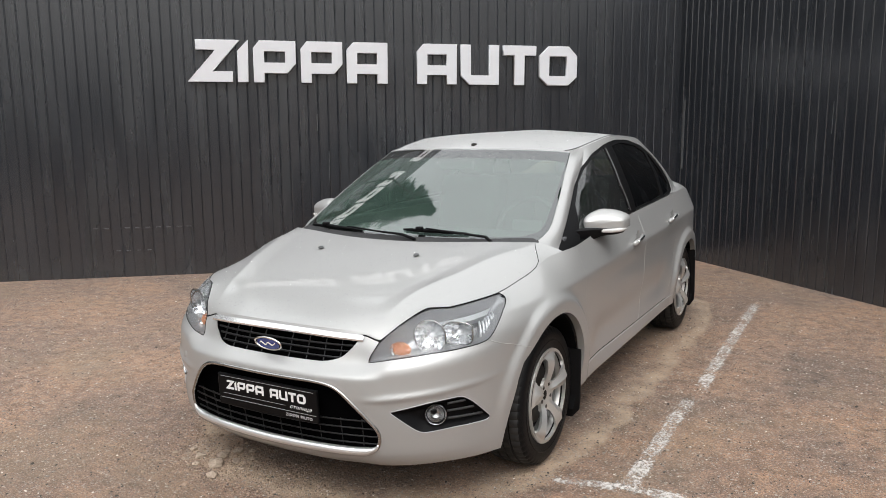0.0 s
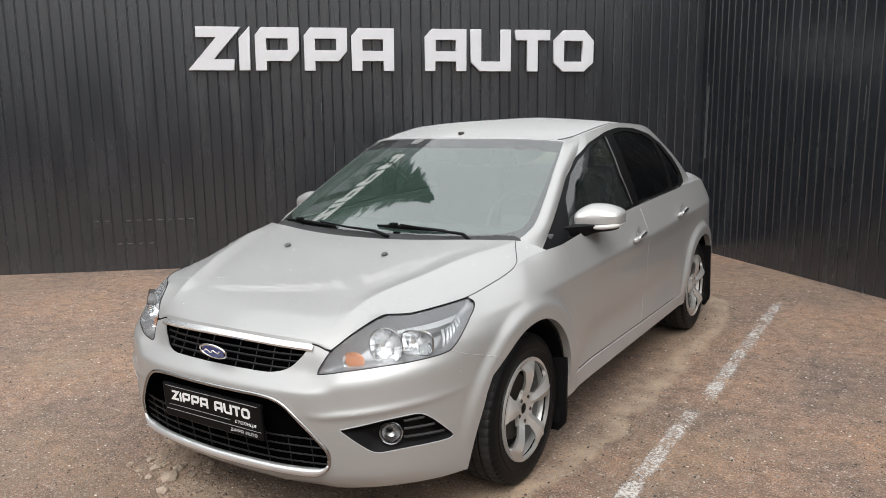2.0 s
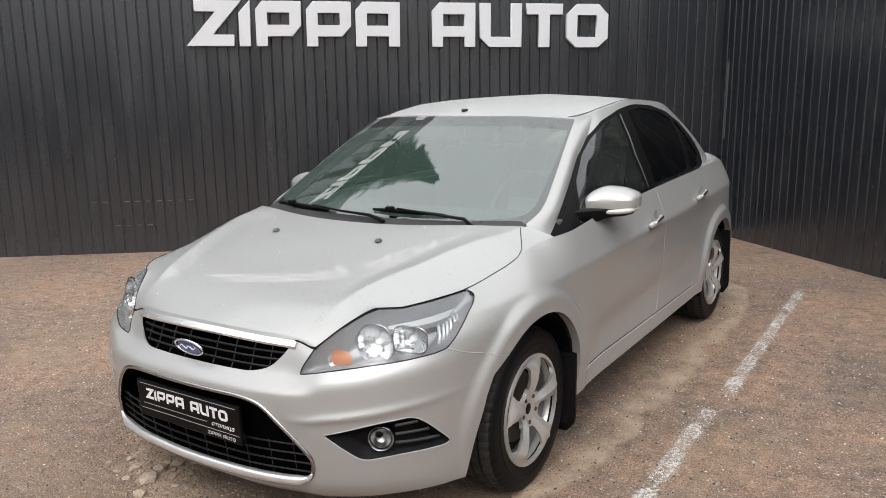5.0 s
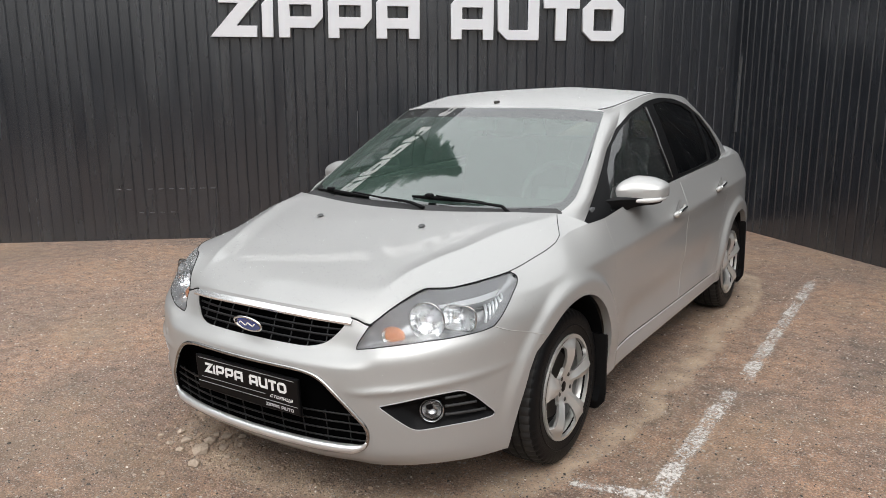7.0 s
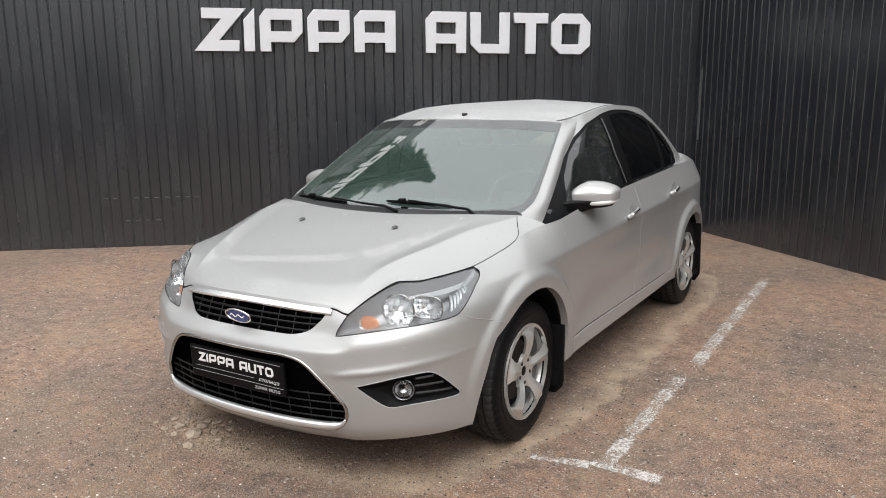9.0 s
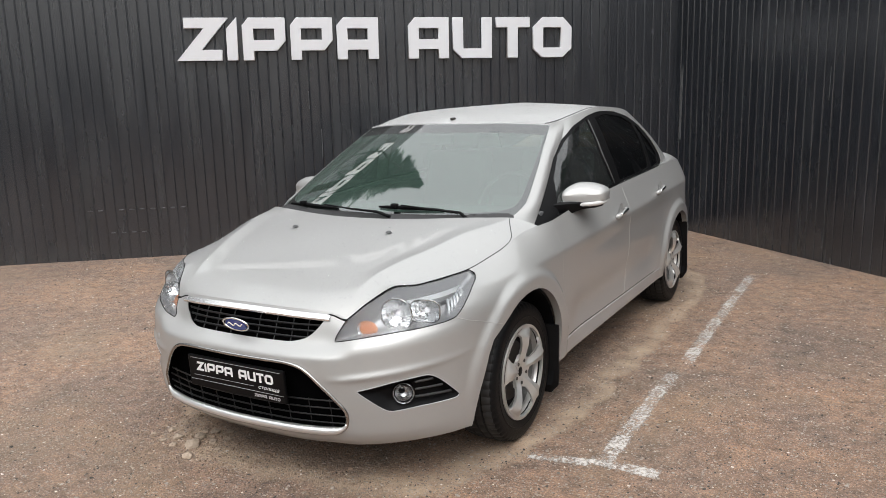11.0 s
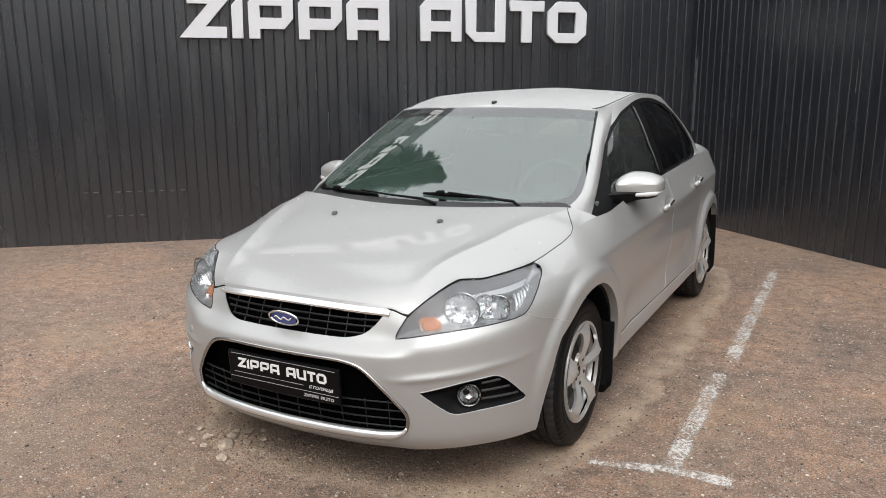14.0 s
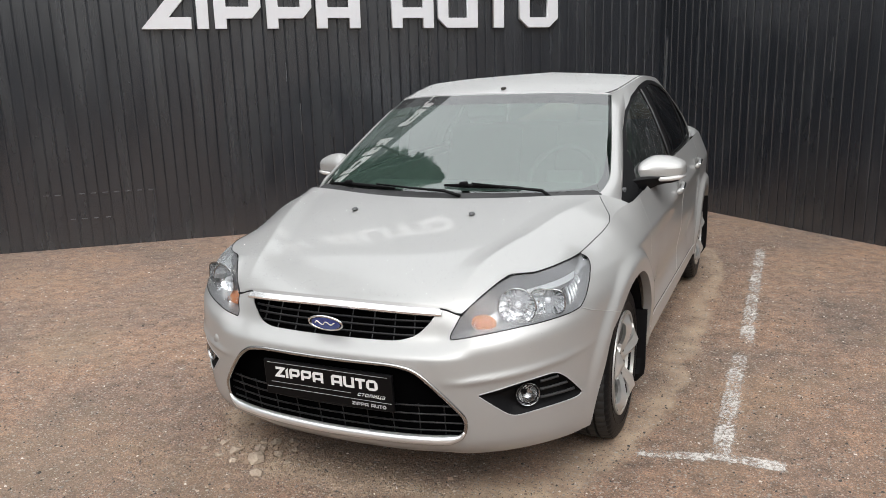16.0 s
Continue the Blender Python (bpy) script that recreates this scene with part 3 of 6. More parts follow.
SIGN_M = Matrix.Translation(A_AT) @ Matrix.Rotation(WALL_A, 4, "Z") @ Matrix.Translation((-1.984, -0.055, 1.978)) @ Matrix.Rotation(radians(0.55), 4, "Y")
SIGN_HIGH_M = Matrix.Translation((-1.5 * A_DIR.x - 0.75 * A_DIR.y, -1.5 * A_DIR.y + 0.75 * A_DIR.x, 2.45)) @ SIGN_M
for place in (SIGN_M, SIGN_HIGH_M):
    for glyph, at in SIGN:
        letter = part("sign_letter", plate(GLYPH[glyph], 0.052, 0.003), WHITE if place is SIGN_M else GLOWWHITE)
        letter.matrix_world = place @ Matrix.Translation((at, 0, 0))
        tagged(letter, "thick white plastic sign letter fixed to the dark ribbed wall" if place is SIGN_M else "white sign letter with added glow, standing on the roof behind the wall", "letter", group="letters of the wall sign" if place is SIGN_M else "letters of the upper sign")

for dz in (0.05, 0.33):
    rail = part("sign_rail", box(4.3, 0.055, 0.03, Matrix.Translation((2.03, 0.085, dz))), DARKMETAL)
    rail.matrix_world = SIGN_HIGH_M
    tagged(rail, "thin dark steel rail that carries the upper sign", "rail", group="rails of the upper sign")
for x in (0.25, 1.4, 2.6, 3.75):
    post = part("sign_post", box(0.04, 0.03, 1.75, Matrix.Translation((x, 0.130, -0.48))), DARKMETAL)
    post.matrix_world = SIGN_HIGH_M
    tagged(post, "dark steel post standing on the flat roof", "post", group="posts of the upper sign")
roof_slab = part("flat_roof", box(13.0, 3.0, 0.12, Matrix.Translation((-6.6, 1.62, 3.02))), DARKMETAL)
roof_slab.matrix_world = A_M
tagged(roof_slab, "dark flat roof behind the sheet-metal wall", "roof", kind="structure")
SCREW = material("screw_head", (0.11, 0.11, 0.115), 0.4, 0.7)
head = turned([(0.0, 0.004), (0.004, 0.004), (0.006, 0.002), (0.0065, 0.0)], 8, "Y")
screw_rows = [(wall_back, A_M, [CORNER], -1, [(x, z) for z in (1.18, 1.49) for x in np.arange(0.35, 8.0, 0.4062)]),
              (wall_side, B_M, [CORNER], 1, [(x, z) for z in (1.10, 2.09) for x in np.arange(0.24, 6.0, 0.4062)])]
me_screw = None
for wall_, m_w, _, flip, spots in screw_rows:
    for i, (x, z) in enumerate(spots):
        x = PITCH * round(x / PITCH) + 0.033
        if me_screw is None:
            sc = part("screw", head, SCREW, wall_)
            me_screw = sc.data
        else:
            sc = new("screw", me_screw)
            sc.parent = wall_
        sc.matrix_local = Matrix.Translation((flip * x, -0.0005, z + 0.012 * math.sin(i * 2.3 + z)))
# thin pale runs and scratches down both walls
STREAK = material("pale_streak", (0.085, 0.087, 0.09), 0.55, vary=0.5, scale=40)
for wall_, along, lo, hi, w in ((wall_side, 1.91, 1.92, 2.04, 0.004), (wall_side, 2.18, 1.42, 1.70, 0.005), (wall_side, 1.39, 2.23, 2.33, 0.004), (wall_back, -3.95, 0.95, 1.26, 0.005), (wall_back, -4.06, 1.47, 1.65, 0.004), (wall_side, 0.11, 1.01, 1.78, 0.028)):
    sc = part("streak", box(w, 0.004, hi - lo, None, 0.001), STREAK, wall_, "thin pale scratch down the sheet")
    sc.matrix_local = Matrix.Translation((along, -0.0012, (lo + hi) / 2)) @ Matrix.Rotation(radians(0.8), 4, "Y")
# pressed dents near the foot of the back wall
DENT = material("bare_scrape", (0.13, 0.13, 0.135), 0.4, 0.5, vary=0.4, scale=60)
for along, z, w in [(-0.96 + 0.115 * i, 0.51, 0.05) for i in range(9)] + [(-0.74 + 0.104 * i, 0.275, 0.045) for i in range(4)]:
    p = Vector((-5.98, 5.49, 0)) + A_DIR * along
    x = (p - CORNER).dot(A_DIR)
    sc = part("scrape", box(w, 0.004, 0.007, None, 0.0015), DENT, wall_back, "short bare scrape on the sheet")
    sc.matrix_local = Matrix.Translation((-(PITCH * round(-x / PITCH) + 0.033), -0.0015, z))


# ---- ground surface, worn paint line, loose grit ----
def ground_material():
    m = bpy.data.materials.new("worn_asphalt")
    m.use_nodes = True
    n, l = m.node_tree.nodes, m.node_tree.links
    b = n["Principled BSDF"]
    co = n.new("ShaderNodeTexCoord")

    def noise_(scale, detail=6, rough=0.6, dist=0.0):
        t = n.new("ShaderNodeTexNoise")
        t.inputs["Scale"].default_value, t.inputs["Detail"].default_value, t.inputs["Roughness"].default_value, t.inputs["Distortion"].default_value = scale, detail, rough, dist
        l.new(co.outputs["Object"], t.inputs["Vector"])
        return t.outputs["Fac"]

    def ramp(fac, stops):
        r = n.new("ShaderNodeValToRGB")
        e = r.color_ramp.elements
        while len(e) < len(stops):
            e.new(0.5)
        for k, (p, c) in zip(e, stops):
            k.position, k.color = p, (*c, 1) if len(c) == 3 else c
        l.new(fac, r.inputs[0])
        return r.outputs[0]

    def mix(fac, a, c, kind="MIX"):
        x = n.new("ShaderNodeMix")
        x.data_type, x.blend_type = "RGBA", kind
        if isinstance(fac, float):
            x.inputs[0].default_value = fac
        else:
            l.new(fac, x.inputs[0])
        for k, v in ((6, a), (7, c)):
            if isinstance(v, tuple):
                x.inputs[k].default_value = (*v, 1)
            else:
                l.new(v, x.inputs[k])
        return x.outputs[2]

    def chips(scale, lo, hi):
        v = n.new("ShaderNodeTexVoronoi")
        v.inputs["Scale"].default_value = scale
        l.new(co.outputs["Object"], v.inputs["Vector"])
        near = n.new("ShaderNodeMapRange")
        near.inputs["From Min"].default_value, near.inputs["From Max"].default_value = 0.42, 0.30
        l.new(v.outputs["Distance"], near.inputs[0])
        pick = n.new("ShaderNodeMapRange")
        pick.inputs["From Min"].default_value, pick.inputs["From Max"].default_value = lo, hi
        sp = n.new("ShaderNodeSeparateColor")
        l.new(v.outputs["Color"], sp.inputs[0]), l.new(sp.outputs[0], pick.inputs[0])
        mu = n.new("ShaderNodeMath")
        mu.operation = "MULTIPLY"
        l.new(near.outputs[0], mu.inputs[0]), l.new(pick.outputs[0], mu.inputs[1])
        return mu.outputs[0], sp.outputs[1], v.outputs["Distance"]

    base = ramp(noise_(1.1, 8, 0.62, 0.4), [(0.30, (0.185, 0.134, 0.106)), (0.47, (0.275, 0.183, 0.134)), (0.60, (0.345, 0.216, 0.144)), (0.75, (0.30, 0.22, 0.168))])
    mottle = ramp(noise_(11, 9, 0.78), [(0.34, (0.42, 0.42, 0.43)), (0.52, (1.0, 1.0, 1.0)), (0.70, (1.5, 1.42, 1.32))])
    col = mix(1.0, base, mottle, "MULTIPLY")
    grain = ramp(noise_(95, 5, 0.85), [(0.34, (0.34, 0.34, 0.34)), (0.5, (1, 1, 1)), (0.66, (2.0, 1.92, 1.85))])
    col = mix(1.0, col, grain, "MULTIPLY")
    sand = ramp(noise_(0.55, 7, 0.68, 0.8), [(0.52, (0, 0, 0)), (0.63, (1, 1, 1))])
    sandmix = n.new("ShaderNodeMath")
    sandmix.operation, sandmix.inputs[1].default_value = "MULTIPLY", 0.45
    l.new(sand, sandmix.inputs[0])
    col = mix(sandmix.outputs[0], col, (0.30, 0.215, 0.14))
    # sandy ring worn round the parking bay
    sx = n.new("ShaderNodeSeparateXYZ")
    warp = n.new("ShaderNodeTexNoise")
    warp.inputs["Scale"].default_value, warp.inputs["Detail"].default_value = 2.2, 6
    l.new(co.outputs["Object"], warp.inputs["Vector"])
    addv = n.new("ShaderNodeVectorMath")
    addv.operation = "MULTIPLY_ADD"
    addv.inputs[1].default_value, addv.inputs[2].default_value = (0.34, 0.34, 0), (2.00 - 0.17, -4.6 - 0.17, 0)
    l.new(warp.outputs["Color"], addv.inputs[0])
    plus = n.new("ShaderNodeVectorMath")
    l.new(co.outputs["Object"], plus.inputs[0]), l.new(addv.outputs[0], plus.inputs[1])
    sc = n.new("ShaderNodeVectorMath")
    sc.operation, sc.inputs[1].default_value = "MULTIPLY", (0.952, 0.417, 0)
    l.new(plus.outputs[0], sc.inputs[0])
    sq = n.new("ShaderNodeVectorMath")
    sq.operation = "MULTIPLY"
    l.new(sc.outputs[0], sq.inputs[0]), l.new(sc.outputs[0], sq.inputs[1])
    ln = n.new("ShaderNodeVectorMath")
    ln.operation = "LENGTH"
    l.new(sq.outputs[0], ln.inputs[0])
    ring = ramp(ln.outputs["Value"], [(0.50, (0.10, 0.10, 0.10)), (0.72, (0.25, 0.25, 0.25)), (0.84, (0.95, 0.95, 0.95)), (0.93, (1, 1, 1)), (1.0, (0, 0, 0))])
    ringf = mix(1.0, ring, ramp(noise_(5, 8, 0.75), [(0.38, (0.22, 0.22, 0.22)), (0.60, (0.95, 0.95, 0.95))]), "MULTIPLY")
    col = mix(ringf, col, (0.56, 0.415, 0.29))
    # tone along x, warped by noise: lighter at both ends, darker between
    spread = n.new("ShaderNodeMath")
    spread.operation, spread.inputs[1].default_value = "MULTIPLY_ADD", 2.6
    where = n.new("ShaderNodeSeparateXYZ")
    l.new(co.outputs["Object"], where.inputs[0]), l.new(noise_(0.7, 6, 0.65, 0.5), spread.inputs[0]), l.new(where.outputs["X"], spread.inputs[2])
    paler = n.new("ShaderNodeMapRange")
    paler.inputs["From Min"].default_value, paler.inputs["From Max"].default_value = -2.2, 1.4
    l.new(spread.outputs[0], paler.inputs[0])
    col = mix(1.0, col, ramp(paler.outputs[0], [(0.0, (0.96, 0.975, 1.0)), (0.45, (0.87, 0.885, 0.905)), (1.0, (0.94, 0.94, 0.94))]), "MULTIPLY")
    c1, tone1, d1 = chips(55, 0.70, 0.78)
    col = mix(c1, col, mix(tone1, (0.46, 0.40, 0.34), (0.22, 0.15, 0.11)))
    c2, tone2, d2 = chips(120, 0.52, 0.60)
    col = mix(c2, col, mix(tone2, (0.52, 0.46, 0.40), (0.10, 0.085, 0.075)))
    c3, tone3, d3 = chips(44, 0.97, 0.985)
    col = mix(c3, col, mix(tone3, (0.60, 0.54, 0.47), (0.05, 0.045, 0.04)))
    l.new(col, b.inputs["Base Color"])
    rg = n.new("ShaderNodeMapRange")
    rg.inputs["To Min"].default_value, rg.inputs["To Max"].default_value = 0.55, 0.9
    l.new(noise_(2.5), rg.inputs[0]), l.new(rg.outputs[0], b.inputs["Roughness"])
    h = n.new("ShaderNodeMath")
    h.operation, h.inputs[1].default_value = "MULTIPLY_ADD", 0.6
    l.new(c1, h.inputs[0]), l.new(noise_(45, 8, 0.75), h.inputs[2])
    h2 = n.new("ShaderNodeMath")
    h2.operation, h2.inputs[1].default_value = "MULTIPLY_ADD", 0.4
    l.new(c2, h2.inputs[0]), l.new(h.outputs[0], h2.inputs[2])
    bu = n.new("ShaderNodeBump")
    bu.inputs["Strength"].default_value, bu.inputs["Distance"].default_value = 1.0, 0.016
    l.new(h2.outputs[0], bu.inputs["Height"]), l.new(bu.outputs[0], b.inputs["Normal"])
    return m


ground.data.materials[0] = ground_material()


def worn_paint():
    m = bpy.data.materials.new("worn_line_paint")
    m.use_nodes = True
    n, l = m.node_tree.nodes, m.node_tree.links
    b, out = n["Principled BSDF"], n["Material Output"]
    b.inputs["Base Color"].default_value, b.inputs["Roughness"].default_value = (0.50, 0.465, 0.43, 1), 0.85
    co, t, t2, ad, r, tr, mx, sep = (n.new("ShaderNode" + k) for k in ("TexCoord", "TexNoise", "TexNoise", "Math", "ValToRGB", "BsdfTransparent", "MixShader", "SeparateXYZ"))
    t.inputs["Scale"].default_value, t.inputs["Detail"].default_value, t.inputs["Roughness"].default_value = 55, 9, 0.82
    t2.inputs["Scale"].default_value, t2.inputs["Detail"].default_value = 6, 4
    l.new(co.outputs["Object"], t.inputs["Vector"]), l.new(co.outputs["Object"], t2.inputs["Vector"]), l.new(co.outputs["Generated"], sep.inputs[0])

    def math_(op, a, c, d=None):
        k = n.new("ShaderNodeMath")
        k.operation = op
        for i, v in enumerate((a, c, d)):
            if v is None:
                continue
            if isinstance(v, (int, float)):
                k.inputs[i].default_value = v
            else:
                l.new(v, k.inputs[i])
        return k.outputs[0]

    def border(axis, gain):
        d = math_("SUBTRACT", sep.outputs[axis], 0.5)
        d = math_("MULTIPLY_ADD", math_("ABSOLUTE", d, 0), -2.0, 1.0)
        return math_("MINIMUM", math_("MULTIPLY", d, gain), 1.0)

    edge = math_("MINIMUM", border(1, 2.2), border(0, 12.0))
    total = math_("ADD", math_("MULTIPLY", t.outputs["Fac"], 2.2), math_("MULTIPLY_ADD", t2.outputs["Fac"], 0.8, math_("MULTIPLY", edge, 0.34)))
    r.color_ramp.elements[0].position, r.color_ramp.elements[1].position = 0.0, 1.0
    mr = n.new("ShaderNodeMapRange")
    mr.inputs["From Min"].default_value, mr.inputs["From Max"].default_value = 1.73, 1.98
    l.new(total, mr.inputs[0])
    l.new(mr.outputs[0], mx.inputs[0]), l.new(tr.outputs[0], mx.inputs[1]), l.new(b.outputs[0], mx.inputs[2]), l.new(mx.outputs[0], out.inputs[0])
    return m


LINE_PAINT = worn_paint()


def paint_line(length, width):
    """A thin painted stripe along x, a little crowned."""
    bm = bmesh.new()
    nu = max(4, int(length / 0.04))
    rows = [[bm.verts.new((length * i / nu, width * (j / 6 - 0.5), 0.003 + 0.0012 * (1 - (j / 3 - 1) ** 2))) for j in range(7)] for i in range(nu + 1)]
    for p, q in zip(rows, rows[1:]):
        for j in range(6):
            bm.faces.new((p[j], q[j], q[j + 1], p[j + 1]))
    bmesh.ops.recalc_face_normals(bm, faces=bm.faces)
    return bm


for (ax, ay), (bx, by), w in (((-0.735, 2.97), (-0.742, 4.24), 0.108), ((-0.728, 4.36), (-0.765, 6.85), 0.108), ((-1.04, 2.945), (-0.78, 3.0), 0.085), ((-0.80, 3.03), (-0.49, 3.025), 0.10)):
    stripe = part("parking_line", paint_line(math.hypot(bx - ax, by - ay), w), LINE_PAINT)
    stripe.matrix_world = Matrix.Translation((ax, ay, 0)) @ Matrix.Rotation(math.atan2(by - ay, bx - ax), 4, "Z")
    tagged(stripe, "worn flaking white parking line painted on asphalt", "road marking", group="parking lines", kind="structure")


def pebble(r, flat, rng):
    bm = bmesh.new()
    bmesh.ops.create_icosphere(bm, subdivisions=1, radius=r)
    for v in bm.verts:
        v.co *= rng.uniform(0.7, 1.2)
        v.co.z *= flat
    return bm


GRIT = material("grit", (0.30, 0.245, 0.20), 0.85)
rng = random.Random(4)
verts, faces = [], []
base_v, base_f = [(1, 0, 0), (0, 1, 0), (-1, 0, 0), (0, -1, 0), (0, 0, 1), (0.45, 0.45, 0.75), (-0.5, -0.4, 0.7)], [[0, 1, 5], [1, 4, 5], [0, 5, 4], [1, 2, 4], [2, 6, 4], [2, 3, 6], [3, 4, 6], [3, 0, 4]]
for _ in range(72000):
    x, y = rng.uniform(-6.5, 1.4), 0.9 + 7.1 * rng.random() ** 1.3
    r = 0.0022 + 0.0055 * rng.random() ** 4 + 0.005 * (rng.random() < 0.012)
    p = Vector((x, y, 0))
    if (p - A_AT).dot(Vector((-A_DIR.y, A_DIR.x, 0))) > -0.1 or (p - B_AT).dot(Vector((-B_DIR.y, B_DIR.x, 0))) > -0.1:
        continue
    turn = rng.uniform(0, 6.28)
    c, s = math.cos(turn), math.sin(turn)
    k = len(verts)
    st = rng.uniform(0.6, 1.0)
    for vx, vy, vz in base_v:
        q = rng.uniform(0.75, 1.2) * r
        vx, vy = vx * q, vy * q * st
        verts.append((x + c * vx - s * vy, y + s * vx + c * vy, vz * q * 0.7 - 0.0005))
    faces += [[k + i for i in f] for f in base_f]
me = bpy.data.meshes.new("grit")
me.from_pydata(verts, [], faces)
me.materials.append(GRIT)
g_n, g_l = GRIT.node_tree.nodes, GRIT.node_tree.links
g_geo, g_ramp = g_n.new("ShaderNodeNewGeometry"), g_n.new("ShaderNodeValToRGB")
g_ramp.color_ramp.interpolation = "CONSTANT"
for pos, c in ((0.40, (0.22, 0.15, 0.11)), (0.62, (0.40, 0.32, 0.26)), (0.87, (0.68, 0.62, 0.56))):
    g_ramp.color_ramp.elements.new(pos).color = (*c, 1)
g_ramp.color_ramp.elements[0].color = (0.06, 0.052, 0.046, 1)
g_ramp.color_ramp.elements[-1].color = (0.66, 0.62, 0.57, 1)
g_l.new(g_geo.outputs["Random Per Island"], g_ramp.inputs[0]), g_l.new(g_ramp.outputs[0], g_n["Principled BSDF"].inputs["Base Color"])
tagged(new("grit", me), "pale grit and crumbs scattered over the asphalt", "gravel", kind="stuff")
STONE = material("flat_stone", (0.36, 0.285, 0.22), 0.85, vary=0.3, scale=30, bump=0.5, bump_scale=60)
rng = random.Random(11)
for x, y, r in ((-2.43, 2.33, 0.045), (-2.56, 2.36, 0.03), (-2.47, 2.41, 0.032), (-2.44, 2.475, 0.028), (-2.655, 2.40, 0.022), (-2.37, 2.395, 0.026), (-2.36, 2.245, 0.03), (-2.385, 2.515, 0.024),
                (-2.52, 2.29, 0.02), (-2.60, 2.30, 0.018), (-2.30, 2.36, 0.02), (-2.50, 2.47, 0.017), (-2.33, 2.46, 0.019), (-2.70, 2.33, 0.014)):
    st = part("loose_stone", pebble(r, 0.38, rng), STONE)
    st.matrix_world = Matrix.Translation((x, y, r * 0.25)) @ Matrix.Rotation(rng.uniform(0, 6), 4, "Z")
    tagged(st, "flat broken stone lying on the sandy asphalt", "stone", group="loose stones by the bumper")

verts, faces = [], []
rng = random.Random(17)
for _ in range(900):
    a, d = rng.uniform(0, 6.283), abs(rng.gauss(0, 0.33))
    x, y, r = -2.45 + 1.5 * d * math.cos(a), 2.34 + 0.75 * d * math.sin(a), rng.uniform(0.003, 0.012) * (1 if rng.random() < 0.85 else 1.6)
    k, turn = len(verts), rng.uniform(0, 6.28)
    for vx, vy, vz in base_v:
        q = rng.uniform(0.7, 1.25) * r
        vx, vy = vx * q, vy * q * 0.8
        verts.append((x + math.cos(turn) * vx - math.sin(turn) * vy, y + math.sin(turn) * vx + math.cos(turn) * vy, vz * q * 0.6 - 0.001))
    faces += [[k + i for i in f] for f in base_f]
me = bpy.data.meshes.new("rubble")
me.from_pydata(verts, [], faces)
me.materials.append(material("earth_crumbs", (0.25, 0.18, 0.13), 0.9, vary=0.45, scale=40))
tagged(new("rubble", me), "brown crumbled asphalt and soil before the bumper", "rubble", kind="stuff")


# ---- the silver saloon ----
CAR_M = Matrix.Translation((-1.990, 2.2, 0)) @ Matrix.Translation((0.4, 0.3, 0)) @ Euler((0, radians(-0.5), radians(0.5))).to_matrix().to_4x4() @ Matrix.Translation((-0.4, -0.3, 0))
car = thing("saloon_car", "silver four-door saloon, wet with rain, parked on asphalt", "car", CAR_M)
LAMP_TOP = [(0.51, 0.699), (0.551, 0.723), (0.598, 0.751), (0.652, 0.775), (0.716, 0.796), (0.774, 0.808), (0.827, 0.808), (0.865, 0.808), (0.943, 0.815), (1.048, 0.822), (1.156, 0.826)]
LAMP_LOW = [(0.982, 0.687), (0.936, 0.678), (0.864, 0.670), (0.796, 0.663), (0.73, 0.658), (0.641, 0.648), (0.555, 0.637), (0.486, 0.625), (0.464, 0.622)]
LAMP = LAMP_TOP + [(1.195, 0.826), (1.205, 0.812), (1.17, 0.795), (1.115, 0.774), (1.054, 0.735), (1.007, 0.703)] + LAMP_LOW + [(0.470, 0.642), (0.488, 0.668)]
FOG = rounded([(0.556, 0.443), (0.716, 0.478), (0.848, 0.489), (0.895, 0.461), (0.987, 0.378), (0.972, 0.366), (0.804, 0.364), (0.68, 0.353), (0.622, 0.393)], [0.01, 0.05, 0.03, 0.03, 0.02, 0.02, 0.05, 0.03, 0.03])
INTAKE = rounded([(-0.3, 0.549), (0, 0.549), (0.275, 0.549), (0.355, 0.531), (0.440, 0.446), (0.520, 0.355), (0.510, 0.288), (0.45, 0.270), (0.265, 0.271), (0, 0.268), (-0.3, 0.268)], [0, 0.05, 0.06, 0.07, 0.05, 0.03, 0.03, 0.05, 0.05, 0.05, 0])
GRILLE = rounded([(-0.2, 0.703), (0, 0.703), (0.414, 0.702), (0.392, 0.672), (0.345, 0.630), (0.275, 0.613), (0.124, 0.612), (0, 0.612), (-0.2, 0.612)], [0, 0, 0.006, 0.02, 0.03, 0.04, 0.02, 0.02, 0])


def arch(y, r, z):
    a = np.linspace(math.pi * 1.25, -0.25 * math.pi, 40)
    return np.array([(uy(y + r * math.cos(t)), z + r * math.sin(t)) for t in a] + [(uy(y + 0.7 * r), 0.05), (uy(y - 0.7 * r), 0.05)])


ARCH_F, ARCH_R = np.vstack([arch(HUBS[0] - 0.010, 0.352, 0.343)[15:], [(1.04, 0.10), (1.055, 0.209), (1.067, 0.273), (1.092, 0.379), (1.128, 0.50), (1.158, 0.56)]]), arch(HUBS[1] - 0.005, 0.350, 0.325)
BUMPER = np.array([(-0.2, 0.0), (uy(0.95), 0.0), (uy(0.95), 0.60), (1.225, 0.611), (1.131, 0.640), (1.04, 0.665)] + LAMP_LOW + [(0.470, 0.642), (0.488, 0.668), (0.51, 0.699), (0.51, 1.2), (-0.2, 1.2)])
DOOR_F = rounded([(uy(1.27), 1.2), (uy(1.275), 0.80), (uy(1.275), 0.50), (uy(1.36), 0.345), (uy(2.30), 0.345), (uy(2.36), 0.45), (uy(2.345), 0.80), (uy(2.35), 1.2)], [0, 0.1, 0.1, 0.06, 0.06, 0.1, 0.1, 0])
